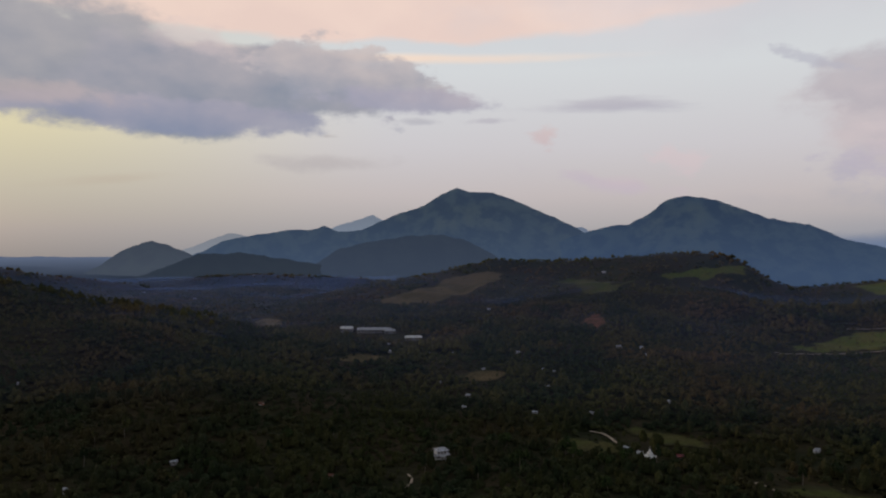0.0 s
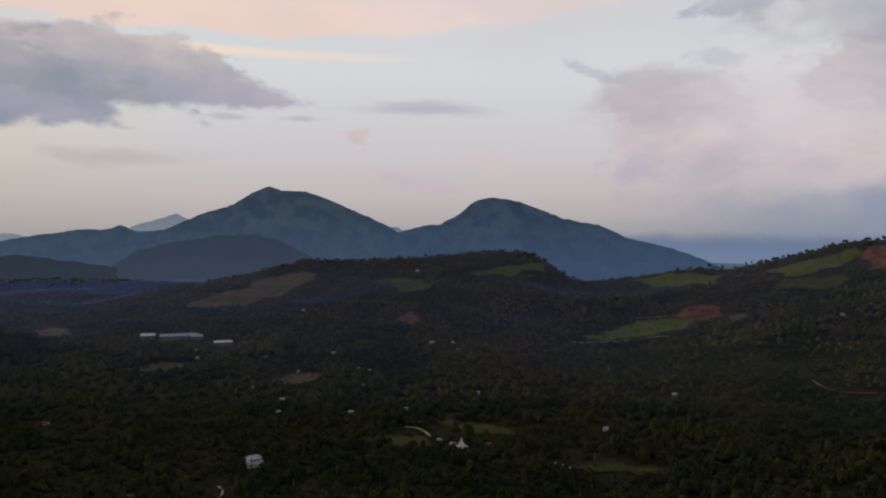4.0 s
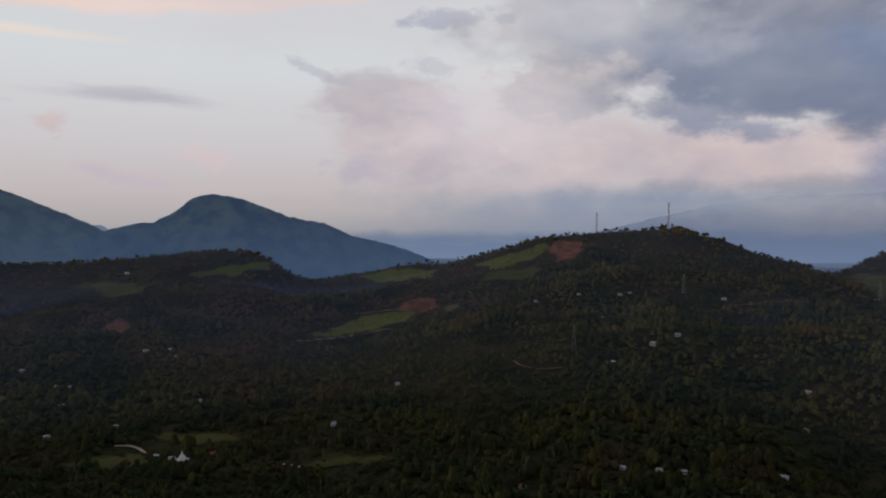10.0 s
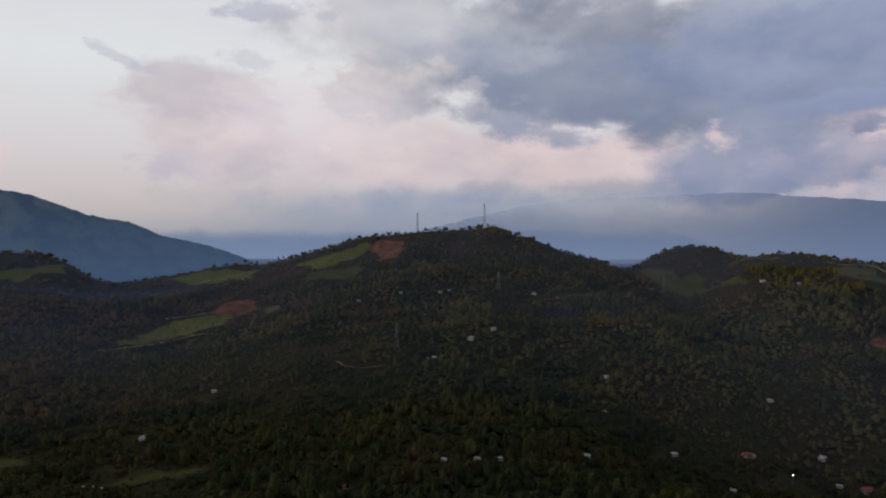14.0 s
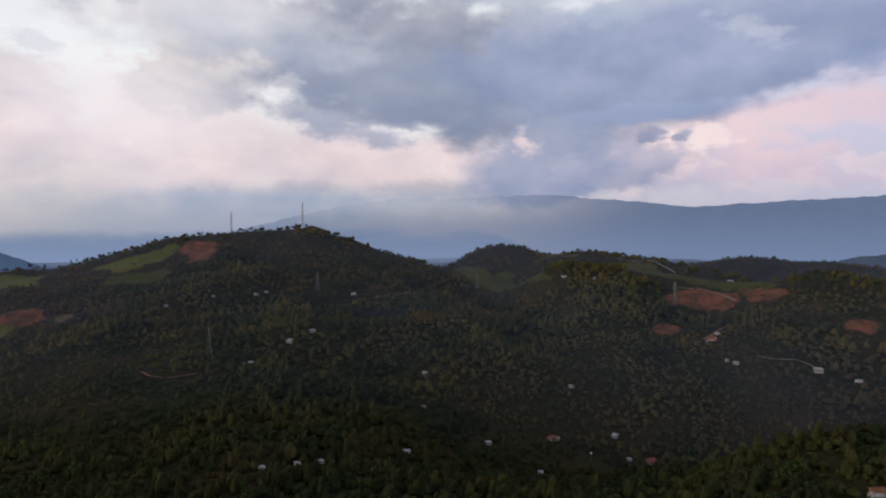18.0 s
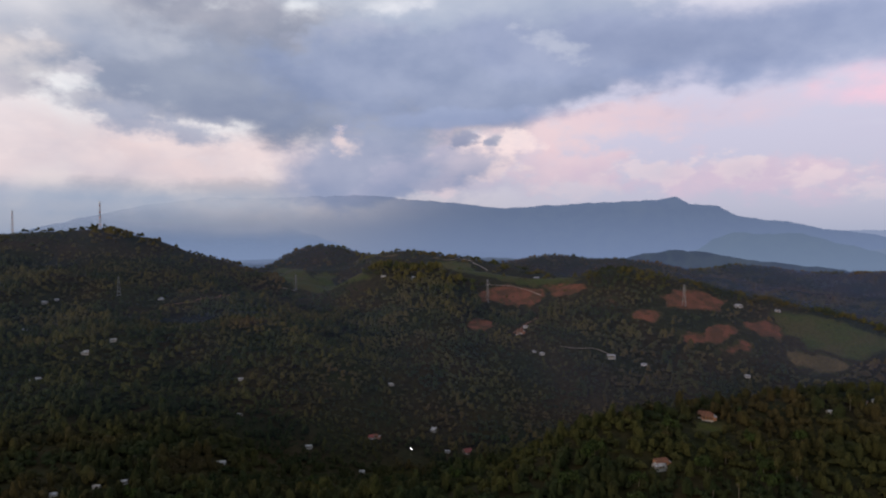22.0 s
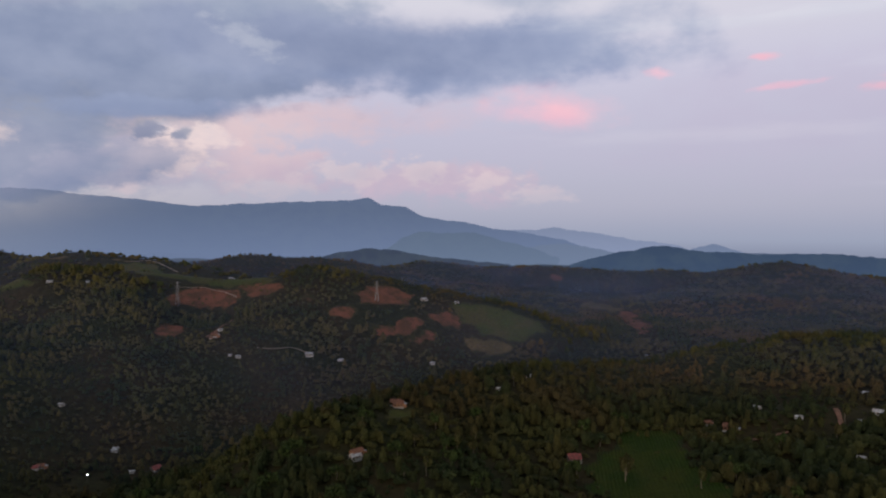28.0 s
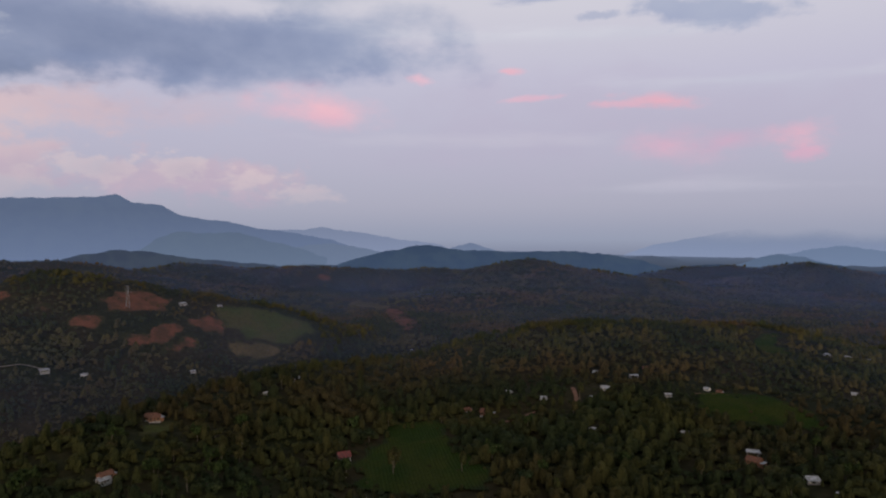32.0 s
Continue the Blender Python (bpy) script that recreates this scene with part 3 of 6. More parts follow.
HILLS["red_soil_ridge"] = 0.26, [
    (1231, 267, 113.6),
    (1233, 185, 110.3),
    (1231, 99, 101.5),
    (1222, 9, 90.7),
    (1207, -65, 94.9),
    (1188, -139, 111.1),
    (1171, -175, 107.5),
    (1144, -248, 90.4),
    (1108, -337, 71.7),
    (1065, -422, 54.2),
    (1023, -485, 23.8),
    (996, -512, 3.3),
]
HILLS["low_ridge"] = 0.17, [
    (2059, -414, 46.3),
    (2044, -481, 66.7),
    (2023, -565, 80.3),
    (2003, -631, 75.2),
    (1987, -680, 66.7),
    (1964, -744, 60.0),
    (1932, -823, 63.9),
    (1905, -883, 66.1),
    (1898, -900, 64.5),
    (1852, -990, 62.0),
    (1783, -1109, 53.1),
    (1707, -1224, 58.4),
    (1645, -1305, 50.3),
    (1602, -1357, 62.7),
    (1558, -1408, 80.1),
    (1525, -1444, 87.2),
    (1491, -1479, 77.6),
    (1433, -1536, 60.2),
    (1350, -1608, 47.1),
    (1291, -1656, 30.9),
    (1243, -1692, 11.7),
    (1207, -1718, -9.1),
]
HILLS["near_ridge"] = 0.17, [
    (535, -69, 34.8),
    (571, -112, 33.2),
    (601, -159, 32.0),
    (623, -207, 36.7),
    (655, -274, 42.4),
    (682, -333, 45.9),
    (691, -355, 43.9),
    (703, -404, 44.2),
    (707, -474, 45.7),
    (702, -518, 54.7),
    (696, -570, 63.6),
    (663, -639, 69.7),
    (646, -677, 71.0),
    (629, -713, 71.7),
    (608, -758, 66.8),
    (569, -817, 60.1),
    (527, -872, 50.9),
    (498, -908, 39.5),
    (474, -936, 26.7),
    (457, -964, 6.1),
    (430, -1003, -15.3),
    (399, -1045, -33.1),
]
HILLS["back_wood"] = 0.16, [
    (1994, 160, 68.7),
    (1999, 76, 70.2),
    (2000, 30, 85.3),
    (2000, 0, 100.7),
    (1999, -46, 106.6),
    (1998, -93, 104.6),
    (1996, -124, 96.4),
    (1986, -235, 97.2),
    (1978, -299, 90.3),
    (1967, -363, 75.3),
    (1954, -427, 52.0),
]
HILLS["end_wood"] = 0.16, [
    (1517, -2050, -10.9),
    (1481, -2076, 28.8),
    (1424, -2115, 45.6),
    (1353, -2161, 47.5),
    (1311, -2187, 52.4),
    (1269, -2212, 42.5),
    (1214, -2242, 37.0),
    (1160, -2271, 60.2),
    (1123, -2290, 66.5),
    (981, -2354, 42.0),
    (913, -2381, 26.5),
]
HILLS["west_wood"] = 0.16, [
    (-1153, 2330, -20.7),
    (-1097, 2357, -10.2),
    (-963, 2415, -1.7),
    (-799, 2474, 11.6),
    (-622, 2525, 14.3),
    (-432, 2564, 5.7),
    (-293, 2583, -3.9),
    (-128, 2597, -26.1),
]
RANGES = {}
RANGES["forest_ridge"] = [
    (-1381, 3033, -44),
    (-1231, 3097, 16),
    (-1119, 3139, 66),
    (-954, 3193, 73),
    (-807, 3233, 52),
    (-603, 3277, 17),
    (-444, 3303, -16),
    (-337, 3315, -71),
]
RANGES["foot_ridge"] = [
    (-661, 3299, -17),
    (-502, 3327, 92),
    (-341, 3347, 125),
    (-176, 3360, 154),
    (-11, 3365, 160),
    (127, 3362, 128),
    (265, 3354, 55),
    (402, 3340, 15),
]
RANGES["back_ridge"] = [
    (3386, 271, 31),
    (3395, 124, 34),
    (3397, -2, 40),
    (3396, -79, 60),
    (3392, -183, 40),
    (3374, -396, 41),
    (3359, -503, 65),
    (3336, -639, 86),
    (3307, -774, 75),
    (3265, -936, 49),
    (3206, -1122, 24),
    (3137, -1304, 8),
]
RANGES["long_ridge"] = [
    (3040, -1656, 26),
    (2940, -1826, 73),
    (2847, -1969, 99),
    (2712, -2151, 73),
    (2584, -2303, 65),
    (2390, -2504, 74),
    (2228, -2649, 56),
    (2124, -2733, 32),
    (2020, -2811, -10),
]
RANGES["end_ridge"] = [
    (2025, -2606, -42),
    (1946, -2665, -9),
    (1806, -2762, 19),
    (1707, -2824, 16),
    (1608, -2882, 6),
    (1511, -2934, 16),
    (1434, -2972, 40),
    (1340, -3016, 26),
    (1266, -3048, 4),
    (1122, -3104, 5),
    (951, -3160, 15),
]
RANGES["far_peak"] = [
    (-908, 4534, 97),
    (-746, 4563, 192),
    (-673, 4575, 222),
    (-543, 4592, 257),
    (-469, 4600, 284),
    (-413, 4606, 258),
    (-243, 4618, 169),
]
RANGES["far_hills"] = [
    (-1661, 4177, 22),
    (-1478, 4245, 98),
    (-1400, 4271, 133),
    (-1336, 4292, 158),
    (-1255, 4316, 148),
    (-1089, 4361, 117),
    (-813, 4421, 92),
]
RANGES["far_knob"] = [
    (772, 4559, 153),
    (861, 4543, 214),
    (915, 4532, 214),
    (1022, 4510, 155),
]
RANGES["blue_dome"] = [
    (-1731, 3220, -65),
    (-1625, 3274, 10),
    (-1548, 3311, 69),
    (-1491, 3337, 101),
    (-1422, 3367, 120),
    (-1350, 3397, 104),
    (-1277, 3425, 67),
    (-1177, 3461, 4),
]
RANGES["west_peak"] = [
    (-1345, 3606, 26),
    (-1158, 3671, 124),
    (-1018, 3712, 152),
    (-845, 3755, 181),
    (-741, 3777, 179),
    (-651, 3793, 201),
    (-575, 3806, 173),
    (-452, 3822, 181),
    (-297, 3838, 254),
    (-108, 3847, 322),
    (-14, 3849, 382),
    (74, 3848, 421),
    (144, 3846, 399),
    (269, 3840, 393),
    (394, 3829, 356),
    (549, 3810, 284),
    (672, 3790, 235),
    (777, 3770, 176),
    (910, 3740, 107),
    (1110, 3685, 3),
]
RANGES["east_peak"] = [
    (520, 3683, 87),
    (759, 3641, 180),
    (878, 3615, 214),
    (967, 3592, 218),
    (1055, 3567, 273),
    (1155, 3536, 350),
    (1241, 3507, 368),
    (1368, 3459, 344),
    (1478, 3413, 299),
    (1573, 3371, 260),
    (1742, 3287, 222),
    (1866, 3218, 158),
    (2054, 3102, 108),
    (2227, 2980, 29),
    (2328, 2901, -15),
]
RANGES["rain_range"] = [
    (2101, 4371, 117),
    (2368, 4233, 213),
    (2632, 4074, 254),
    (2953, 3847, 283),
    (3258, 3593, 304),
    (3541, 3315, 296),
    (3796, 3019, 311),
    (4020, 2713, 294),
    (4213, 2403, 330),
    (4374, 2096, 356),
    (4375, 2094, 393),
]
RANGES["table_range"] = [
    (3564, 2946, 176),
    (3794, 2644, 271),
    (3958, 2390, 343),
    (4034, 2260, 363),
    (4138, 2064, 394),
    (4263, 1791, 395),
    (4395, 1437, 410),
    (4498, 1073, 420),
    (4544, 854, 392),
    (4594, 527, 367),
    (4618, 242, 330),
    (4624, 1, 342),
    (4612, -330, 358),
    (4579, -640, 369),
    (4561, -758, 373),
    (4540, -877, 393),
    (4524, -955, 349),
    (4485, -1124, 329),
    (4455, -1239, 263),
    (4371, -1507, 225),
    (4317, -1656, 186),
    (4236, -1854, 161),
    (4112, -2115, 108),
]
RANGES["blue_hills"] = [
    (3977, -728, 10),
    (3944, -889, 79),
    (3929, -954, 132),
    (3902, -1057, 165),
    (3867, -1178, 155),
    (3805, -1367, 165),
    (3758, -1490, 121),
    (3707, -1612, 92),
    (3639, -1760, 43),
]
RANGES["blue_mound"] = [
    (3788, -1502, 41),
    (3683, -1745, 85),
    (3625, -1862, 98),
    (3564, -1976, 79),
    (3484, -2113, 41),
]
RANGES["pale_peak"] = [
    (4524, -1459, 159),
    (4389, -1824, 174),
    (4312, -2000, 178),
    (4262, -2104, 193),
    (4211, -2205, 178),
    (4121, -2369, 151),
    (4006, -2558, 113),
    (3846, -2793, 74),
]
RANGES["pale_knob"] = [
    (3840, -2855, 40),
    (3746, -2978, 89),
    (3650, -3095, 43),
]
RANGES["pale_range"] = [
    (2919, -3873, 67),
    (2482, -4167, 170),
    (2252, -4296, 199),
    (2055, -4393, 191),
    (1918, -4455, 245),
    (1736, -4528, 260),
    (1402, -4643, 275),
]
RANGES["haze_hill"] = [
    (1869, -3141, -6),
    (1782, -3192, 35),
    (1706, -3232, 58),
    (1610, -3281, 43),
    (1463, -3349, 5),
]
RANGES["haze_ridge"] = [
    (1935, -3696, 35),
    (1766, -3780, 80),
    (1672, -3822, 88),
    (1491, -3896, 61),
    (1331, -3954, 39),
]

# ---------------------------------------------------------------- the lie of the land
def lattice(ix, iy, seed):
    h = (ix.astype(np.int64) * 374761393 + iy.astype(np.int64) * 668265263 + seed * 1442695041) & 0x7FFFFFFF
    h = ((h ^ (h >> 13)) * 1274126177) & 0x7FFFFFFF
    return ((h ^ (h >> 16)) & 0xFFFF) / 65535.0


def value_noise(x, y, seed):
    ix, iy = np.floor(x), np.floor(y)
    fx, fy = x - ix, y - iy
    fx, fy = fx * fx * (3 - 2 * fx), fy * fy * (3 - 2 * fy)
    a, b = lattice(ix, iy, seed), lattice(ix + 1, iy, seed)
    c, d = lattice(ix, iy + 1, seed), lattice(ix + 1, iy + 1, seed)
    return (a + (b - a) * fx) + ((c + (d - c) * fx) - (a + (b - a) * fx)) * fy - 0.5


def fbm(x, y, size, octaves, seed=1):
    total, amp = 0.0, 1.0
    for k in range(octaves):
        total = total + amp * value_noise(x / size * 2 ** k + 17.3 * k, y / size * 2 ** k - 9.1 * k, seed + k)
        amp *= 0.5
    return total


def crest_height(x, y, slope, crest, round_off=40.0):
    best, near = np.full(x.shape, -1e4), np.full(x.shape, 1e9)
    for (ax, ay, az), (bx, by, bz) in zip(crest, crest[1:]):
        ex, ey = bx - ax, by - ay
        s = np.clip(((x - ax) * ex + (y - ay) * ey) / (ex * ex + ey * ey), 0, 1)
        dd = (x - ax - s * ex) ** 2 + (y - ay - s * ey) ** 2
        near = np.minimum(near, dd)
        d = np.sqrt(dd + round_off ** 2) - round_off
        d = d * np.where(np.hypot(x, y) > np.hypot(ax + s * ex, ay + s * ey), 1.7, 1.0)
        best = np.maximum(best, az + (bz - az) * s - slope * (0.55 * d + 180 * (1 - np.exp(-d / 150))))
    return best, near


# the stream valley behind the nearest ridge, and the saddles that cut the skyline: line, depth, width
RAVINES = [
    ([(620, 154), (718, 50), (796, -69), (808, -186), (815, -329), (797, -478), (773, -649), (707, -842)], 52, 130),
    ([(640, 1270), (735, 1470), (850, 1700)], 43, 92),
    ([(1340, 545), (1590, 650), (1760, 720)], 20, 52),
    ([(1240, 655), (1345, 710), (1500, 790)], 12, 85)]


def ravine_depth(x, y):
    total = np.zeros(x.shape)
    for line, depth, width in RAVINES:
        near = np.full(x.shape, 1e9)
        for (ax, ay), (bx, by) in zip(line, line[1:]):
            ex, ey = bx - ax, by - ay
            s = np.clip(((x - ax) * ex + (y - ay) * ey) / (ex * ex + ey * ey), 0, 1)
            near = np.minimum(near, (x - ax - s * ex) ** 2 + (y - ay - s * ey) ** 2)
        total += depth * np.exp(-near / width ** 2)
    return total


def height(x, y):
    """The ground's height in metres at any place."""
    x, y = np.asarray(x, float), np.asarray(y, float)
    r = np.hypot(x, y)
    gully = fbm(x, y, 330, 4, 3)
    sink = -55 * np.clip((r - 1900) / 600, 0, 1) * np.clip((4500 - r) / 1300, 0, 1)
    base = np.clip((3700 - r) / 800, 0, 1) * (4 + (20 + 26 * np.clip((r - 1600) / 600, 0, 1)) * fbm(x, y, 560, 3, 11)) - 3 + sink
    k = 4.0
    acc, near = np.exp(np.clip(base, -90, 400) / k), np.full(x.shape, 1e9)
    for name, (slope, crest) in HILLS.items():
        h, d2 = crest_height(x, y, slope, crest)
        near = np.minimum(near, d2)
        acc = acc + np.exp(np.clip(h, -90, 400) / k)
    z = k * np.log(acc)
    rough = np.clip((z - base) / 40, 0, 1) * (1 - np.exp(-near / 110 ** 2))
    z = z - ravine_depth(x, y)
    return z - rough * (52 * np.abs(gully) + 16 * np.abs(fbm(x, y, 120, 3, 29))) + 1.2 * fbm(x, y, 40, 2, 5)


def off_crest(x, y):
    """0 on a hill's crest, 1 well down its sides."""
    near = np.full(x.shape, 1e9)
    for slope, crest in HILLS.values():
        near = np.minimum(near, crest_height(x, y, slope, crest)[1])
    return 1 - np.exp(-near / 130 ** 2)


def height1(x, y):
    return float(height(np.array([x]), np.array([y]))[0])


def mesh_of(name, verts, faces, mat, smooth=False):
    """A mesh from arrays of corners and of faces, three or four corners each."""
    me = bpy.data.meshes.new(name)
    verts, faces = np.asarray(verts, np.float32), np.asarray(faces, np.int32)
    k = faces.shape[1]
    me.vertices.add(len(verts))
    me.vertices.foreach_set("co", verts.ravel())
    me.loops.add(faces.size)
    me.loops.foreach_set("vertex_index", faces.ravel())
    me.polygons.add(len(faces))
    me.polygons.foreach_set("loop_start", np.arange(0, faces.size, k, dtype=np.int32))
    me.polygons.foreach_set("loop_total", np.full(len(faces), k, np.int32))
    me.polygons.foreach_set("use_smooth", np.full(len(faces), smooth))
    me.materials.append(mat)
    me.update(calc_edges=True)
    return me


def grid_faces(rows, cols, wrap=False):
    i, j = np.meshgrid(np.arange(rows - 1), np.arange(cols if wrap else cols - 1), indexing="ij")
    j2 = (j + 1) % cols
    return np.stack([i * cols + j, i * cols + j2, (i + 1) * cols + j2, (i + 1) * cols + j], -1).reshape(-1, 4)


# one sheet of ground from below the camera to the horizon
bearings = np.radians(np.concatenate([np.arange(-165, 40, 0.3), np.arange(40, 195, 2.5)]))
rings = np.concatenate([[0.0, 80, 160, 240], np.geomspace(290, 3150, 240), np.geomspace(3250, 4950, 14)])
gr, ga = np.meshgrid(rings, bearings, indexing="ij")
gx, gy = -gr * np.sin(ga), gr * np.cos(ga)
gz = height(gx.ravel(), gy.ravel()).reshape(gx.shape) - 40 * np.clip((gr - 3200) / 150, 0, 1)
ground = new("ground", mesh_of("ground", np.stack([gx, gy, gz], -1).reshape(-1, 3), grid_faces(len(rings), len(bearings), True)[:, ::-1], GROUND, True))
tagged(ground, "dark green and brown hilly ground under forest", "ground", kind="structure")


def range_mesh(name, crest, mat, seed, relief=1.0):
    """A far range: a crest with ribbed flanks that fall to the plain on both sides."""
    c = np.array(crest, float)
    ends = []
    for a, b in ((c[0], c[1]), (c[-1], c[-2])):
        u = (a - b)[:2] / np.linalg.norm((a - b)[:2])
        ends.append(np.array([*(a[:2] + u * 2.6 * (a[2] + 75)), -75]))
    c = np.vstack([ends[0], c, ends[1]])
    seg = np.concatenate([[0], np.cumsum(np.hypot(np.diff(c[:, 0]), np.diff(c[:, 1])))])
    n = max(60, int(seg[-1] / 9))
    s = np.linspace(0, seg[-1], n)
    x, y, z = (np.interp(s, seg, c[:, i]) for i in range(3))
    z = z + relief * (7 * fbm(s, s * 0, 70, 4, seed) + 4 * fbm(s, s * 0 + 5, 22, 2, seed))
    dirx, diry = x / np.hypot(x, y), y / np.hypot(x, y)
    cols = []
    for v in np.concatenate([-np.linspace(1, 0, 26), np.linspace(0.15, 1, 6)]):
        back = v * np.maximum(z + 75, 60) * (1.15 if v < 0 else 1.0)
        px, py = x + dirx * back, y + diry * back
        fall = np.abs(v) ** 0.9
        rib = relief * 130 * fall * (1 - fall) * 2 * fbm(px + 3 * s * 0, py, 240, 4, seed + 7)
        cols.append(np.stack([px, py, z - (z + 75) * fall + rib], -1))
    v = np.stack(cols, 0)
    ob = new(name, mesh_of(name, v.reshape(-1, 3), grid_faces(v.shape[0], v.shape[1]), mat, True))
    return ob


# haze colour painted on as glow, its share, leaf colour, fade height, fading end
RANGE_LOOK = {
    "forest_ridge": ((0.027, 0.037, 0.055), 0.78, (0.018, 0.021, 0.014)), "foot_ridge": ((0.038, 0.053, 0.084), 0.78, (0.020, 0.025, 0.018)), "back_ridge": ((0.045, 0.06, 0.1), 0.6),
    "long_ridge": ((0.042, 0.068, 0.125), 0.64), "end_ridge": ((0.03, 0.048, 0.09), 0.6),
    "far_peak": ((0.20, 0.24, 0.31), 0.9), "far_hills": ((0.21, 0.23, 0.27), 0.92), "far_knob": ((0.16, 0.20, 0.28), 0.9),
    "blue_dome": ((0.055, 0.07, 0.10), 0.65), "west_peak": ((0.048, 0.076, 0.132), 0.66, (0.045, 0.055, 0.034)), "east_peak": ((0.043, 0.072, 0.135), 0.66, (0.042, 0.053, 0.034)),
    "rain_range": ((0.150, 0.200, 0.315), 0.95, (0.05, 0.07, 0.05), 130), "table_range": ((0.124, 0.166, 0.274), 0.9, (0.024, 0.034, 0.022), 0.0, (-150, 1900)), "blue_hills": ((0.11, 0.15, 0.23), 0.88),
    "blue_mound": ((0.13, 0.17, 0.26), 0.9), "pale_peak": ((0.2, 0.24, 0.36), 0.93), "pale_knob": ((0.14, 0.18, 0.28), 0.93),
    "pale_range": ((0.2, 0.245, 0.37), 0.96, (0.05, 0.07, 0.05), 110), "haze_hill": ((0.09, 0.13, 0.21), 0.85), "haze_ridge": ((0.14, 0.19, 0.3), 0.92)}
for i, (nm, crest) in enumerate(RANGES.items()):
    ob = range_mesh("backdrop_" + nm, crest, distance_material(nm + "_painted_haze", *RANGE_LOOK[nm]), 31 + 5 * i)
    tagged(ob, "wooded mountain range, its blue evening haze painted on as glow", "mountain", kind="structure")


# the plain beyond the hills, its haze put into the material
pr, pa = np.meshgrid(np.geomspace(3150, 4940, 24), bearings, indexing="ij")
px_, py_ = -pr * np.sin(pa), pr * np.cos(pa)
pz_ = height(px_, py_) + 3.0 + 46 * np.clip(fbm(px_, py_, 420, 4, 91), 0, 1) * np.clip((pr - 3180) / 300, 0, 1)
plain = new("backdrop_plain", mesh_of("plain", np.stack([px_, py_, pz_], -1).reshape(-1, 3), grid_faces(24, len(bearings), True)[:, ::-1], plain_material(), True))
tagged(plain, "lowland plain reaching the horizon, its mist painted as a glow", "plain", kind="structure")

# ---------------------------------------------------------------- fields, soil and tracks
def part(name, bm, mat, parent, label=""):
    me = bpy.data.meshes.new(name)
    bm.to_mesh(me)
    bm.free()
    me.materials.append(mat)
    ob = new(name, me)
    ob.parent = parent
    return tagged(ob, label)


def inside(poly, x, y):
    hit = np.zeros(x.shape, bool)
    for (ax, ay), (bx, by) in zip(poly, poly[1:] + poly[:1]):
        cross = ((ay > y) != (by > y)) & (x < (bx - ax) * (y - ay) / ((by - ay) or 1e-9) + ax)
        hit ^= cross
    return hit


CLEAR_POLYS, CLEAR_SPOTS, SOIL_POLYS = [], [], []


def frayed(mat, edge=(0.024, 0.023, 0.008)):
    """Lets a field's cover give way to rough scrub towards its edge."""
    t = mat.node_tree
    p = t.nodes["Principled BSDF"]
    inner = t.nodes.new("ShaderNodeAttribute")
    inner.attribute_name = "inner"
    n = t.nodes.new("ShaderNodeTexNoise")
    n.inputs["Scale"].default_value, n.inputs["Detail"].default_value = 0.07, 6
    t.links.new(t.nodes.new("ShaderNodeNewGeometry").outputs["Position"], n.inputs["Vector"])
    f = add_math(t, "MULTIPLY_ADD", add_math(t, "SUBTRACT", n.outputs[0], 0.5), 2.2, inner.outputs["Fac"])
    t.links.new(add_mix(t, add_step(t, f, 0.10, 0.70), edge, p.inputs["Base Color"].links[0].from_socket), p.inputs["Base Color"])
    return mat


COVER = {
    "tea_field": (frayed(material("tea_bushes", (0.0558, 0.0722, 0.0074), (0.0754, 0.0705, 0.0115), 0.03, 0.85, 0.5, 12)), "green tea field on the slope", "field"),
    "grass_field": (frayed(material("slope_grass", (0.0390, 0.0484, 0.0094), (0.0515, 0.0468, 0.0140), 0.03, 0.9, 0.5, 12)), "rough green grass slope with scattered bushes", "field"),
    "tea_rows": (frayed(material("tea_hedges", (0.018, 0.033, 0.004), (0.032, 0.040, 0.006), 0.03, 0.85, 0.5, 18), (0.016, 0.021, 0.007)), "bright green tea field in clipped rows", "field"),
    "dry_field": (frayed(material("dry_grass", (0.095, 0.068, 0.030), (0.060, 0.048, 0.019), 0.02, 0.95, 0.4, 20)), "dry brown grass field on the slope", "field"),
    "red_soil": (frayed(material("bare_red_soil", (0.1386, 0.0554, 0.0311), (0.0714, 0.0378, 0.0193), 0.05, 0.95, 0.5, 16)), "bare red soil clearing cut into the hillside", "clearing"),
    "dirt_road": (material("pale_dirt", (0.34, 0.27, 0.20), (0.24, 0.19, 0.14), 0.15, 0.95, 0.1, 10), "pale narrow dirt track", "track"),
    "red_road": (material("red_dirt", (0.19, 0.10, 0.07), (0.13, 0.075, 0.05), 0.15, 0.95, 0.1, 10), "narrow track of reddish dirt", "track")}


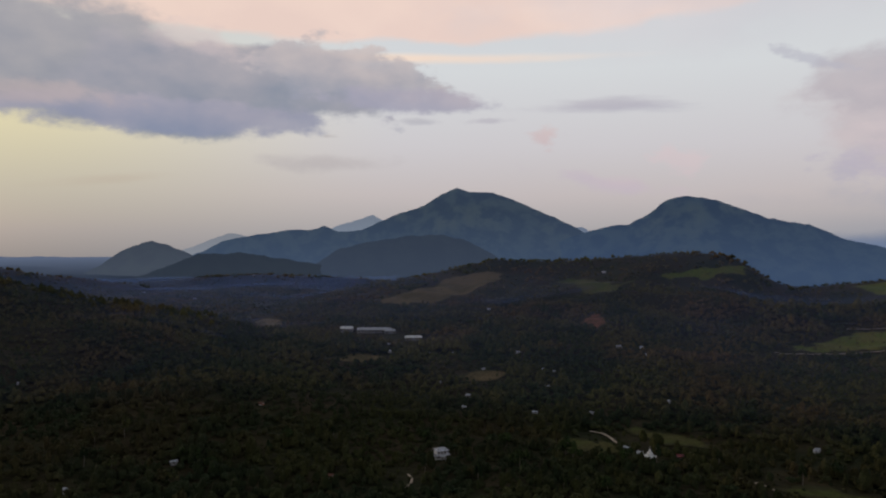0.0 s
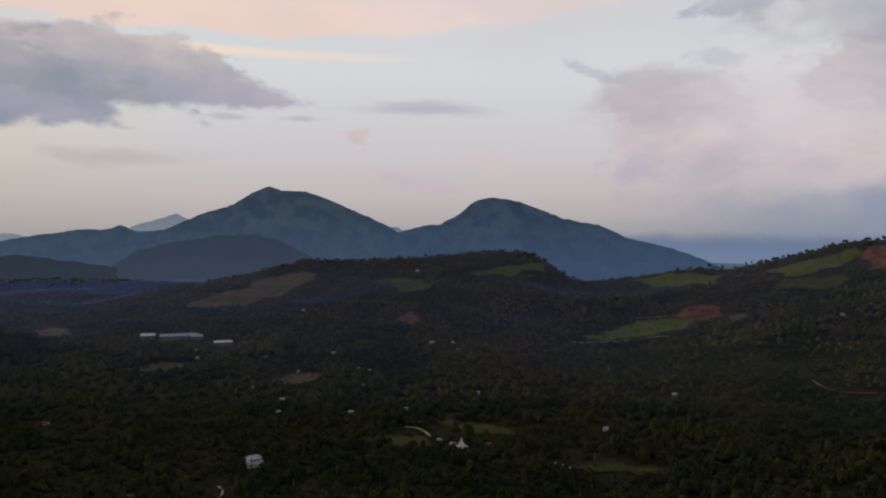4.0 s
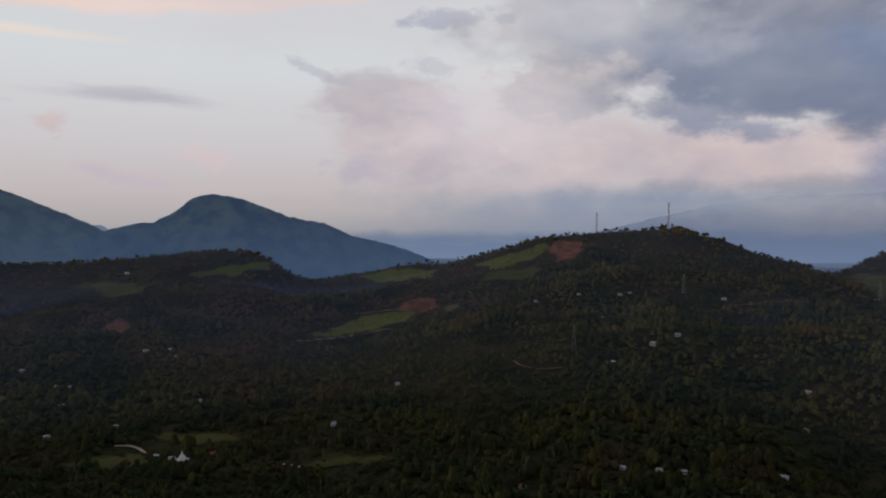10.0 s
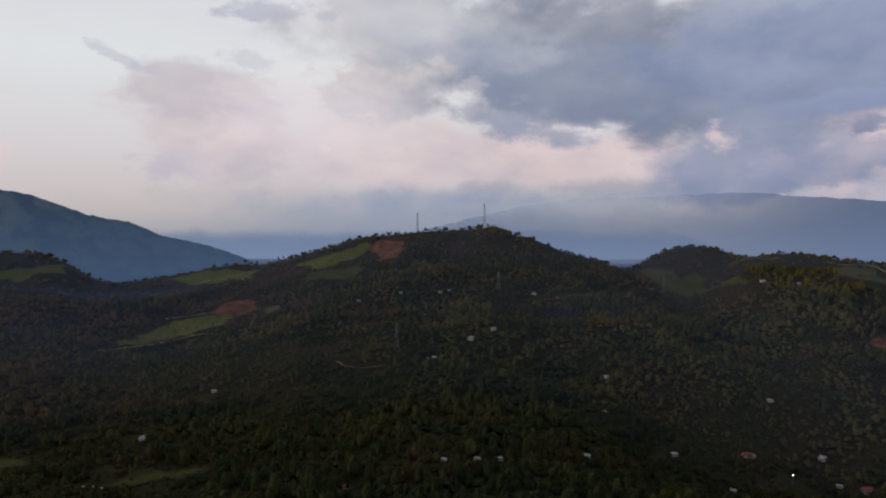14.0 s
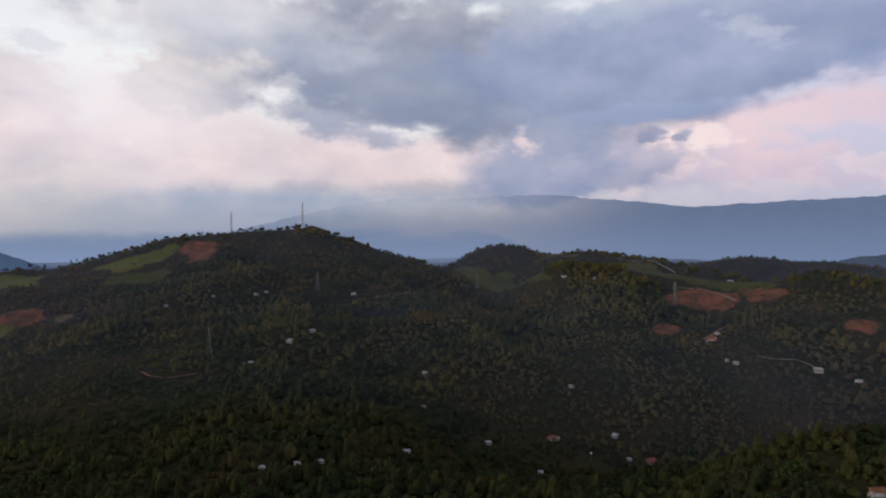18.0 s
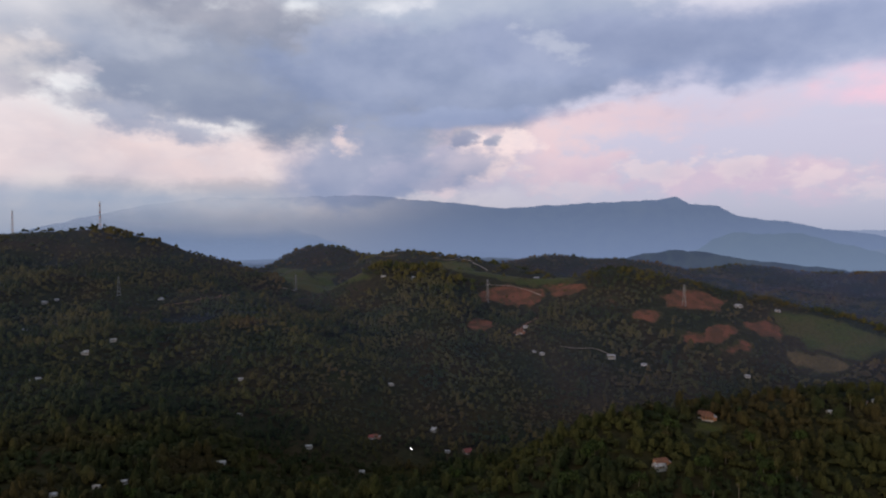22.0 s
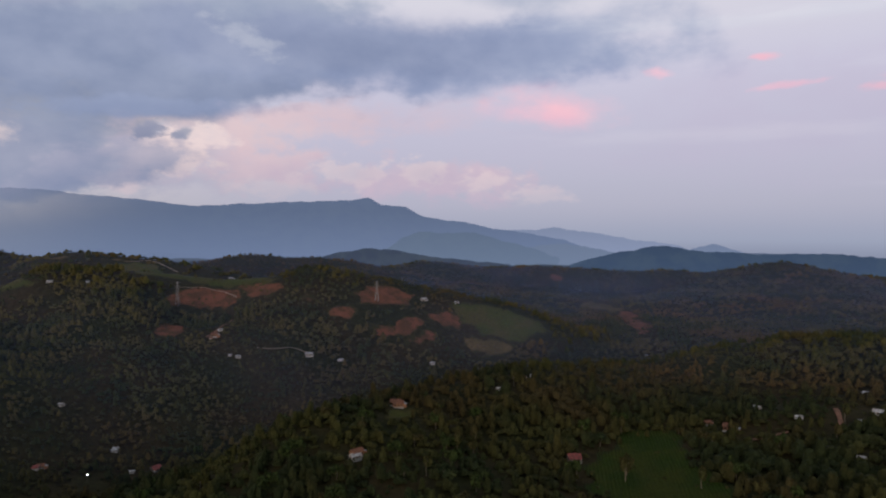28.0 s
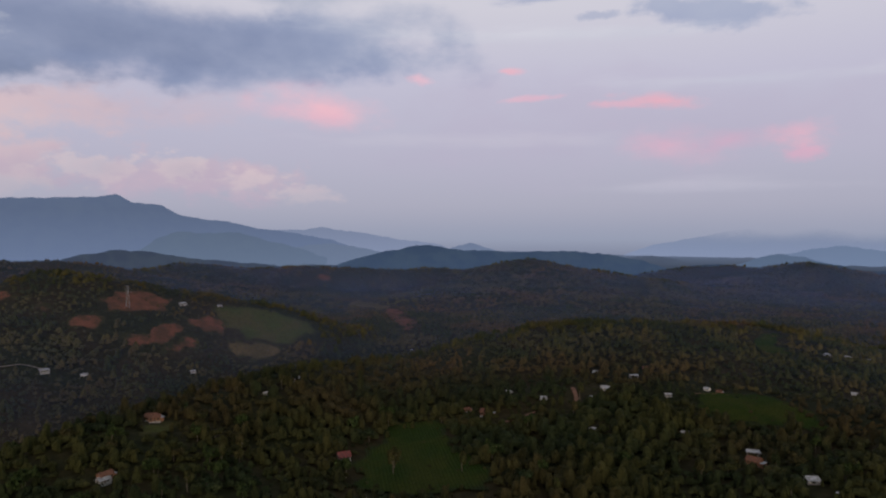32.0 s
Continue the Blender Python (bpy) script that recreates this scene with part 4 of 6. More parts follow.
def field(kind, poly):
    mat, label, cat = COVER[kind]
    p = np.array(poly, float)
    lo, hi = p.min(0) - 26, p.max(0) + 26
    step = max(0.55, math.sqrt((hi - lo).prod()) / 260) if kind == "tea_rows" else max(1.5, math.sqrt((hi - lo).prod()) / 70)
    nx, ny = (int(v) + 2 for v in (hi - lo) / step)
    x, y = np.meshgrid(lo[0] + step * np.arange(nx), lo[1] + step * np.arange(ny), indexing="ij")
    wob = 16 if kind != "tea_rows" else 24
    fray = 13 if kind != "tea_rows" else 9
    keep = inside(poly, x + wob * fbm(x, y, 34, 4, 51) + fray * fbm(x, y, 11, 2, 53), y + wob * fbm(x, y, 34, 4, 57) + fray * fbm(x, y, 11, 2, 59))
    z = height(x, y) + 1.0
    if kind == "tea_rows":
        z = z + 0.9 * np.clip(np.sin((x * 0.45 + y * 0.9) * 2.4 + 2.0 * fbm(x, y, 25, 2, 63)) + 0.4, 0, 1) + 0.5 * fbm(x, y, 2.2, 2, 66)
    else:
        z = z + 0.8 * fbm(x, y, 6, 2, 61)
    f = grid_faces(nx, ny)
    f = f[keep.ravel()[f].all(1)]
    if not len(f):
        return
    used, inv = np.unique(f, return_inverse=True)
    v = np.stack([x, y, z], -1).reshape(-1, 3)[used]
    me = mesh_of(kind, v, inv.reshape(-1, 4), mat, True)
    soft = keep.astype(float)
    for _ in range(min(120, int((11 / step) ** 2))):
        soft = (soft + np.roll(soft, 1, 0) + np.roll(soft, -1, 0) + np.roll(soft, 1, 1) + np.roll(soft, -1, 1)) / 5
    me.attributes.new("inner", "FLOAT", "POINT").data.foreach_set("value", (np.clip(soft * 2 - 1, 0, 1)).ravel()[used].astype(np.float32))
    tagged(new(kind, me), label, cat, kind="structure")
    CLEAR_POLYS.append(poly)
    if kind == "red_soil":
        SOIL_POLYS.append(poly)


def track(kind, width, line):
    mat, label, cat = COVER[kind]
    p = np.array(line, float)
    seg = np.concatenate([[0], np.cumsum(np.hypot(*np.diff(p, axis=0).T))])
    n = max(6, int(seg[-1] / 3))
    s = np.linspace(0, seg[-1], n)
    c = np.stack([np.interp(s, seg, p[:, 0]), np.interp(s, seg, p[:, 1])], 1)
    for _ in range(3):
        c[1:-1] = (c[:-2] + 2 * c[1:-1] + c[2:]) / 4
    tn = np.gradient(c, axis=0)
    tn /= np.linalg.norm(tn, axis=1)[:, None]
    nrm = np.stack([-tn[:, 1], tn[:, 0]], 1)
    rows = []
    for k in (-0.5, -0.2, 0.2, 0.5):
        q = c + nrm * (1.0 * k * width * (1 + 0.5 * fbm(s, s * 0 + k * 40, 14, 2, 71)))[:, None]
        rows.append(np.stack([q[:, 0], q[:, 1], height(c[:, 0], c[:, 1]) + 1.4 - 0.25 * (abs(k) > 0.4)], -1))
    v = np.stack(rows, 0)
    tagged(new(kind, mesh_of(kind, v.reshape(-1, 3), grid_faces(4, n), mat, True)), label, cat, kind="structure")
    for q in c[::3]:
        CLEAR_SPOTS.append((q[0], q[1], width + 6.0))



# fields, bare soil and tracks, in metres of the plan
field("tea_field", [(449, 929), (533, 987), (616, 1018), (657, 992), (695, 961), (638, 913), (595, 930), (533, 932)])
field("red_soil", [(648, 999), (703, 1014), (749, 990), (731, 949), (687, 959)])
field("dry_field", [(721, 947), (766, 942), (743, 906), (714, 922)])
field("red_soil", [(223, 1150), (255, 1178), (279, 1143), (252, 1078)])
field("tea_field", [(430, 1439), (507, 1465), (582, 1454), (668, 1484), (632, 1426), (542, 1418)])
field("grass_field", [(242, 1503), (294, 1536), (349, 1378), (414, 1406), (323, 1315), (281, 1361)])
field("tea_field", [(784, 1358), (845, 1323), (892, 1277), (925, 1206), (855, 1134), (813, 1227)])
field("tea_field", [(967, 1134), (1017, 1084), (1075, 1061), (1100, 1037), (1058, 1009), (1000, 1002), (955, 1002), (920, 1045)])
field("grass_field", [(888, 1025), (950, 981), (1002, 989), (978, 936), (917, 933), (866, 983)])
field("red_soil", [(1080, 1033), (1116, 1024), (1129, 968), (1048, 904), (1020, 954)])
field("dry_field", [(-139, 1397), (-72, 1490), (0, 1622), (79, 1632), (137, 1608), (126, 1551), (23, 1430), (-65, 1348)])
field("grass_field", [(27, 1662), (-53, 1643)])
field("grass_field", [(164, 629), (180, 650), (225, 618), (237, 584), (194, 591)])
field("grass_field", [(84, 608), (113, 618), (146, 598), (153, 578), (111, 584)])
field("grass_field", [(239, 504), (270, 500), (317, 469), (298, 457), (248, 477)])
field("dry_field", [(15, 836), (42, 847), (85, 836), (70, 805), (29, 793)])
field("dry_field", [(-365, 1273), (-329, 1320), (-286, 1262), (-281, 1061)])
field("dry_field", [(-151, 873), (-110, 921), (-59, 928), (-84, 882), (-128, 852)])
field("grass_field", [(1505, 632), (1470, 534), (1207, 309), (1152, 256), (1181, 344), (1244, 464)])
field("dry_field", [(1536, 285), (1493, 307), (1500, 359)])
field("dry_field", [(1517, 275), (1470, 151), (1482, 233)])
field("grass_field", [(1289, 475), (1442, 441), (1185, 297), (1156, 299), (1260, 406)])
field("grass_field", [(1463, 274), (1478, 170), (1421, 118), (1420, 3), (1171, -84), (1163, -55), (1190, 60), (1212, 159)])
field("red_soil", [(1148, 97), (1185, 66), (1180, 5), (1144, -27), (1134, -8), (1118, 87)])
field("red_soil", [(992, 105), (1052, 89), (1039, 56), (980, 63)])
field("red_soil", [(1188, 16), (1181, -59), (1122, -91), (1117, -55)])
field("red_soil", [(1079, -99), (1095, -110), (1086, -127), (1061, -120)])
field("red_soil", [(1081, -181), (1116, -237), (1082, -285), (1046, -268), (1043, -189)])
field("red_soil", [(1043, -136), (1057, -180), (1017, -186), (1008, -145)])
field("red_soil", [(1000, -195), (1018, -254), (1005, -296), (981, -255), (979, -206)])
field("red_soil", [(1029, -282), (1042, -319), (1010, -346), (985, -313)])
field("red_soil", [(978, -234), (989, -281), (969, -289), (964, -248)])
field("grass_field", [(1061, -339), (1056, -396), (1025, -447), (992, -476), (961, -476), (954, -400), (988, -354), (1008, -335)])
field("dry_field", [(996, -327), (983, -352), (947, -405), (921, -362), (955, -330)])
field("red_soil", [(1247, -754), (1313, -822), (1037, -706), (969, -646), (1011, -642)])
field("red_soil", [(1804, -845), (1815, -885), (1792, -931), (1772, -886)])
field("dry_field", [(1454, -776), (1501, -848), (1316, -826), (1257, -762)])
field("tea_rows", [(470, -266), (497, -314), (489, -344), (453, -343), (420, -314), (376, -308), (337, -289), (395, -215), (444, -242)])
field("tea_rows", [(375, -553), (361, -598), (332, -625), (293, -598), (252, -564), (284, -544), (318, -528), (348, -525)])
field("tea_rows", [(470, -823), (479, -887), (440, -858), (412, -798), (447, -808)])
field("grass_field", [(528, -104), (555, -138), (547, -154), (518, -120)])
track("dirt_road", 3.0, [(137, 633), (147, 627), (152, 613), (154, 594)])
track("dirt_road", 2.6, [(233, 507), (238, 500), (241, 490)])
track("dirt_road", 3.0, [(607, 1033), (640, 1020), (663, 1000)])
track("dirt_road", 3.0, [(444, 927), (499, 924), (552, 931), (595, 916), (632, 851)])
track("dirt_road", 1.8, [(-25, 511), (-21, 504), (-22, 492), (-26, 485)])
track("red_road", 3.0, [(551, 577), (548, 563), (557, 546), (576, 538), (587, 535)])
track("dirt_road", 3.0, [(1223, 474), (1225, 457), (1222, 439)])
track("red_road", 3.5, [(998, 571), (1020, 531), (1075, 516), (1145, 517)])
track("dirt_road", 3.0, [(1177, 86), (1181, 41), (1172, 12), (1150, -9)])
track("dirt_road", 3.0, [(1482, 189), (1488, 154), (1451, 121), (1431, 99)])
track("red_road", 3.5, [(981, 32), (1000, 22), (1036, 9), (1086, -1)])
track("red_road", 3.5, [(441, -383), (440, -393), (440, -405), (438, -421)])
track("red_road", 4.0, [(452, -484), (439, -474), (424, -460)])
track("red_road", 3.0, [(379, -567), (369, -585), (355, -599)])
track("dirt_road", 1.6, [(424, 314), (429, 304), (440, 300)])
track("dirt_road", 3.0, [(945, -33), (944, -68), (942, -87), (936, -102)])

# ---------------------------------------------------------------- leaf crowns
def crown_model(clumps, size, lobes, tall, seed):
    """Corners and triangles of a crown of loose leaf clumps on a few lobes, about one metre in radius."""
    g = np.random.default_rng(seed)
    lobe = g.normal(0, 0.45, (lobes, 3)) * (1, 1, 0.45)
    lobe[0] = 0
    which = g.integers(0, lobes, clumps)
    v = g.normal(size=(clumps, 3))
    v /= np.linalg.norm(v, axis=1)[:, None]
    v[:, 2] = np.where(v[:, 2] < -0.35, -v[:, 2], v[:, 2])
    centre = lobe[which] + v * g.uniform(0.4, 0.72, (clumps, 1)) * (1, 1, 0.8)
    a, b = g.normal(size=(clumps, 3)), g.normal(size=(clumps, 3))
    a = a - v * (a * v).sum(1)[:, None] * 0.75
    b = b - v * (b * v).sum(1)[:, None] * 0.75
    a /= np.linalg.norm(a, axis=1)[:, None]
    b = b - a * (a * b).sum(1)[:, None] * 0.9
    b /= np.linalg.norm(b, axis=1)[:, None]
    s = size * g.uniform(0.6, 1.3, (clumps, 1))
    tri = np.stack([centre + a * s, centre - a * s * 0.6 + b * s, centre - a * s * 0.6 - b * s], 1)
    tri[..., 2] *= tall
    tri[..., 2] -= tri[..., 2].min()
    return tri.reshape(-1, 3)



def dome_model(lobes, sides, spread, tall, flakes, seed, rings=2):
    """Corners and triangles of a full, lumpy crown: overlapping uneven domes with a few loose leaf clumps."""
    g = np.random.default_rng(seed)
    tris = []
    for k in range(lobes):
        c = np.array([0, 0, 0.0]) if k == 0 else np.array([*(g.normal(0, spread, 2)), g.uniform(-0.1, 0.25)])
        big = 1.0 if k == 0 else g.uniform(0.5, 0.8)
        turn = g.uniform(0, 6.3)
        rows = []
        for el, n in ((0.1, sides), (0.78, sides)) if rings == 2 else ((-0.1, sides), (0.5, sides), (1.05, sides - 1)):
            a = turn + 2 * np.pi * np.arange(n) / n + g.normal(0, 0.16, n)
            r = big * (math.cos(el) if el > 0.3 else 0.95) * g.uniform(0.72, 1.15, n)
            rows.append(np.stack([c[0] + r * np.cos(a), c[1] + r * np.sin(a), c[2] + big * (math.sin(el) + g.normal(0, 0.13, n))], -1))
            turn += math.pi / n
        top = np.array([c[0] + g.normal(0, 0.15), c[1] + g.normal(0, 0.15), c[2] + big * g.uniform(0.95, 1.15)])
        for low, mid in zip(rows, rows[1:]):
            n, k = len(low), len(mid)
            for i in range(n):
                tris.append((low[i], low[(i + 1) % n], mid[i % k]))
            for i in range(k):
                tris.append((low[(i + 1) % n], mid[(i + 1) % k], mid[i]))
        last = rows[-1]
        tris += [(last[i], last[(i + 1) % len(last)], top) for i in range(len(last))]
    tri = np.array(tris)
    if flakes:
        d = g.normal(size=(flakes, 3))
        d[:, 2] = np.abs(d[:, 2])
        d /= np.linalg.norm(d, axis=1)[:, None]
        at = d * g.uniform(0.85, 1.25, (flakes, 1))
        tri = np.concatenate([tri, at[:, None, :] + g.normal(0, 0.13 if flakes > 20 else 0.2, (flakes, 3, 3))])
    tri[..., 2] *= tall
    tri[..., 2] -= tri[..., 2].min()
    return tri.reshape(-1, 3)


# ---------------------------------------------------------------- houses
PLASTER = material("white_plaster", (0.20, 0.185, 0.165), (0.14, 0.13, 0.115), 0.4, 0.9, 0.02, 8)
BRICKWORK = material("raw_brick", (0.30, 0.15, 0.09), (0.20, 0.11, 0.07), 0.5, 0.9, 0.03, 8)
ZINC = material("zinc_sheet", (0.40, 0.41, 0.43), (0.22, 0.21, 0.21), 0.5, 0.55, 0.01, 6)
TILE = material("red_clay_tile", (0.16, 0.075, 0.05), (0.10, 0.055, 0.04), 0.6, 0.85, 0.03, 8)
PINKROOF = material("red_painted_sheet", (0.22, 0.06, 0.055), (0.12, 0.05, 0.045), 0.5, 0.6, 0.01, 6)
OLDROOF = material("weathered_fibre_cement", (0.30, 0.29, 0.27), (0.20, 0.19, 0.18), 0.5, 0.9, 0.02, 6)
WOOD = material("dark_stained_wood", (0.10, 0.06, 0.04), (0.07, 0.045, 0.03), 2.0, 0.7)
CONCRETE = material("grey_concrete", (0.34, 0.33, 0.31), (0.25, 0.24, 0.23), 0.6, 0.9)
STEEL = material("galvanised_steel", (0.22, 0.23, 0.24), (0.16, 0.16, 0.17), 1.0, 0.5, metal=0.6)
REDSTEEL = material("faded_red_paint", (0.34, 0.10, 0.08), (0.26, 0.09, 0.07), 1.0, 0.6)
WHITEWASH = material("whitewash", (0.62, 0.61, 0.58), (0.48, 0.47, 0.44), 0.5, 0.85)
GLASS = material("dark_window_glass", (0.03, 0.035, 0.04), (0.02, 0.025, 0.03), 1.0, 0.15)


def box(bm, x0, y0, z0, x1, y1, z1, bevel=0.0):
    vs = [bm.verts.new(p) for p in ((x0, y0, z0), (x1, y0, z0), (x1, y1, z0), (x0, y1, z0), (x0, y0, z1), (x1, y0, z1), (x1, y1, z1), (x0, y1, z1))]
    fs = [bm.faces.new([vs[i] for i in q]) for q in ((3, 2, 1, 0), (4, 5, 6, 7), (0, 1, 5, 4), (1, 2, 6, 5), (2, 3, 7, 6), (3, 0, 4, 7))]
    if bevel:
        bmesh.ops.bevel(bm, geom=list({e for f in fs for e in f.edges}), offset=bevel, segments=1, affect="EDGES")
    return bm


def one_box(*a, bevel=0.0):
    return box(bmesh.new(), *a, bevel=bevel)


def beam(bm, a, b, w):
    a, b = Vector(a), Vector(b)
    d = (b - a).normalized()
    u = d.orthogonal().normalized() * w / 2
    v = d.cross(u)
    ring = [[bm.verts.new(p + s) for s in (u, v, -u, -v)] for p in (a, b)]
    for i in range(4):
        bm.faces.new((ring[0][i], ring[0][(i + 1) % 4], ring[1][(i + 1) % 4], ring[1][i]))
    bm.faces.new(ring[0][::-1])
    bm.faces.new(ring[1])
    return bm


def bent_bar(points, w):
    """One square bar that runs through the points without a break."""
    bm = bmesh.new()
    rows = [[bm.verts.new(Vector(p) + Vector((w / 2 * a, w / 2 * b, 0))) for a, b in ((1, 1), (-1, 1), (-1, -1), (1, -1))] for p in points]
    for lo, hi in zip(rows, rows[1:]):
        for i in range(4):
            bm.faces.new((lo[i], lo[(i + 1) % 4], hi[(i + 1) % 4], hi[i]))
    bm.faces.new(rows[0][::-1])
    bm.faces.new(rows[-1])
    return bm


def roof_slope(x0, x1, y_eave, z_eave, y_ridge, z_ridge, thick=0.12, ribs=14):
    """One slope of a ribbed roof sheet."""
    bm = bmesh.new()
    n = ribs * 2 + 1
    top = []
    for (y, z) in ((y_eave, z_eave), (y_ridge, z_ridge)):
        top.append([bm.verts.new((x0 + (x1 - x0) * i / (n - 1), y, z + (0.05 if i % 2 else 0.0))) for i in range(n)])
    low = [[bm.verts.new((v.co.x, v.co.y, v.co.z - thick)) for v in row] for row in top]
    for i in range(n - 1):
        bm.faces.new((top[0][i], top[0][i + 1], top[1][i + 1], top[1][i]))
        bm.faces.new((low[1][i], low[1][i + 1], low[0][i + 1], low[0][i]))
        bm.faces.new((low[0][i], low[0][i + 1], top[0][i + 1], top[0][i]))
        bm.faces.new((top[1][i], top[1][i + 1], low[1][i + 1], low[1][i]))
    for i in (0, n - 1):
        bm.faces.new((top[0][i], top[1][i], low[1][i], low[0][i]))
    bmesh.ops.recalc_face_normals(bm, faces=bm.faces[:])
    return bm


def hip_roof(x0, y0, x1, y1, z, rise, thick=0.18):
    bm = bmesh.new()
    cy, k = (y0 + y1) / 2, (y1 - y0) / 2 * 0.8
    e = [bm.verts.new(p) for p in ((x0, y0, z), (x1, y0, z), (x1, y1, z), (x0, y1, z))]
    l = [bm.verts.new(v.co - Vector((0, 0, thick))) for v in e]
    r = [bm.verts.new((x0 + k, cy, z + rise)), bm.verts.new((x1 - k, cy, z + rise))]
    for q in ((e[0], e[1], r[1], r[0]), (e[1], e[2], r[1]), (e[2], e[3], r[0], r[1]), (e[3], e[0], r[0]), l[::-1]):
        bm.faces.new(q)
    for i in range(4):
        bm.faces.new((l[i], l[(i + 1) % 4], e[(i + 1) % 4], e[i]))
    bmesh.ops.recalc_face_normals(bm, faces=bm.faces[:])
    return bm


def gable_walls(L, W, H, rise):
    """Four walls with two gables, 0.2 m thick at the openings' reveal."""
    bm = box(bmesh.new(), -L / 2, -W / 2, -1.5, L / 2, W / 2, H)
    for s in (-1, 1):
        a, b, c = (bm.verts.new((s * L / 2 * 0.998, y, z)) for y, z in ((-W / 2, H), (W / 2, H), (0, H + rise)))
        a2, b2, c2 = (bm.verts.new((s * (L / 2 - 0.2), y, z)) for y, z in ((-W / 2, H), (W / 2, H), (0, H + rise)))
        for q in ((a, b, c), (c2, b2, a2), (a, c, c2, a2), (c, b, b2, c2)):
            bm.faces.new(q)
    bmesh.ops.recalc_face_normals(bm, faces=bm.faces[:])
    return bm


def add_window(root, x, y, z, w, h, side):
    """A window set in a wall that faces along -y, +y, -x or +x."""
    bm = bmesh.new()
    t, d = 0.09, 0.08
    rot = {"front": 0, "back": math.pi, "left": -math.pi / 2, "right": math.pi / 2}[side]
    for q in ((-w / 2, -w / 2 + t, -h / 2, h / 2), (w / 2 - t, w / 2, -h / 2, h / 2), (-w / 2 + t, w / 2 - t, -h / 2, -h / 2 + t), (-w / 2 + t, w / 2 - t, h / 2 - t, h / 2), (-t / 2, t / 2, -h / 2 + t, h / 2 - t)):
        box(bm, q[0], -d, q[2], q[1], 0.02, q[3])
    fr = part("window", bm, WOOD, root)
    fr.matrix_basis = Matrix.Translation((x, y, z)) @ Matrix.Rotation(rot, 4, "Z")
    part("pane", one_box(-w / 2 + t, -0.03, -h / 2 + t, w / 2 - t, 0.01, h / 2 - t), GLASS, fr)


HOUSE_LOOK = {
    "zinc": (OLDROOF, ZINC, "small house with a pale zinc roof among trees", 2.6, 0.9),
    "white": (WHITEWASH, ZINC, "small whitewashed house with a grey sheet roof", 3.0, 1.1),
    "brick": (BRICKWORK, TILE, "unplastered orange brick house with a clay tile roof", 3.0, 1.5),
    "red": (PLASTER, PINKROOF, "plastered house with a red sheet roof", 2.9, 1.7)}
HOUSE_MODEL = {}


def build_house(style):
    wall, roof, label, H, rise = HOUSE_LOOK[style]
    L, W = 8.0, 5.6
    root = new("house")
    tagged(root, label, "house", "village houses")
    part("wall", gable_walls(L, W, H, rise), wall, root)
    k = rise / (W / 2)
    for s in (-1, 1):
        part("roof_slope", roof_slope(-L / 2 - 0.6, L / 2 + 0.6, s * (W / 2 + 0.8), H - 0.8 * k + 0.1, 0, H + rise + 0.1), roof, root)
    part("ridge_cap", beam(bmesh.new(), (-L / 2 - 0.65, 0, H + rise + 0.14), (L / 2 + 0.65, 0, H + rise + 0.14), 0.3), roof, root)
    part("plinth", one_box(-L / 2 - 0.15, -W / 2 - 1.6, -1.6, L / 2 + 0.15, -W / 2 - 0.002, 0.12, bevel=0.03), CONCRETE, root)
    door = part("door", one_box(-0.5, -W / 2 - 0.06, 0.12, 0.5, -W / 2 + 0.02, 2.15, bevel=0.02), WOOD, root)
    part("handle", one_box(0.36, -W / 2 - 0.1, 1.05, 0.42, -W / 2 - 0.06, 1.2), STEEL, door)
    for x in (-2.5, 2.4):
        add_window(root, x, -W / 2, 1.5, 1.3, 1.1, "front")
    add_window(root, -L / 2, 0.2, 1.5, 1.2, 1.1, "left")
    add_window(root, L / 2, 0.2, 1.5, 1.2, 1.1, "right")
    if style in ("white", "red"):
        part("veranda_roof", roof_slope(-L / 2 - 0.4, L / 2 + 0.4, -W / 2 - 2.0, H - 0.95, -W / 2 - 0.5, H - 0.35), roof, root)
        for x in (-L / 2 + 0.2, 0.9, L / 2 - 0.2):
            part("veranda_post", one_box(x - 0.09, -W / 2 - 1.55, 0.12, x + 0.09, -W / 2 - 1.37, H - 0.75), WHITEWASH, root)
    if style == "brick":
        part("lean_to", one_box(L / 2 + 0.004, -W / 2 + 0.6, -1.5, L / 2 + 2.4, W / 2 - 0.3, 2.1), wall, root)
        part("lean_to_roof", one_box(L / 2 + 0.01, -W / 2 + 0.3, 2.11, L / 2 + 2.8, W / 2, 2.23), ZINC, root)
    if style == "zinc":
        part("water_tank", one_box(L / 2 + 0.4, 0.6, -1.5, L / 2 + 1.6, 1.8, 1.9, bevel=0.12), CONCRETE, root)
    return root


def settle(ob, x, y, bearing, scale=1.0, sink=0.0):
    ob.matrix_basis = Matrix.Translation((x, y, height1(x, y) + 0.4 - sink)) @ Matrix.Rotation(radians(bearing), 4, "Z") @ Matrix.Diagonal((scale, scale, scale, 1))
    return ob


def clear_about(x, y, radius):
    r = math.hypot(x, y)
    for k in (0, 0.7):
        CLEAR_SPOTS.append((x - x / r * k * radius * 1.3, y - y / r * k * radius * 1.3, radius * (1.15 - 0.3 * k)))


def house(style, x, y, bearing, length):
    s = length * (0.7 if math.hypot(x, y) > 650 else 0.8) / 8.0
    if style == "villa":
        settle(build_villa(), x, y, bearing, 1.0)
    elif style not in HOUSE_MODEL:
        HOUSE_MODEL[style] = settle(build_house(style), x, y, bearing, s)
    else:
        ob = copy_thing(HOUSE_MODEL[style], Matrix.Identity(4))
        settle(ob, x, y, bearing, s)
    clear_about(x, y, length * 0.5 + (3 if style == "villa" else 2.2))


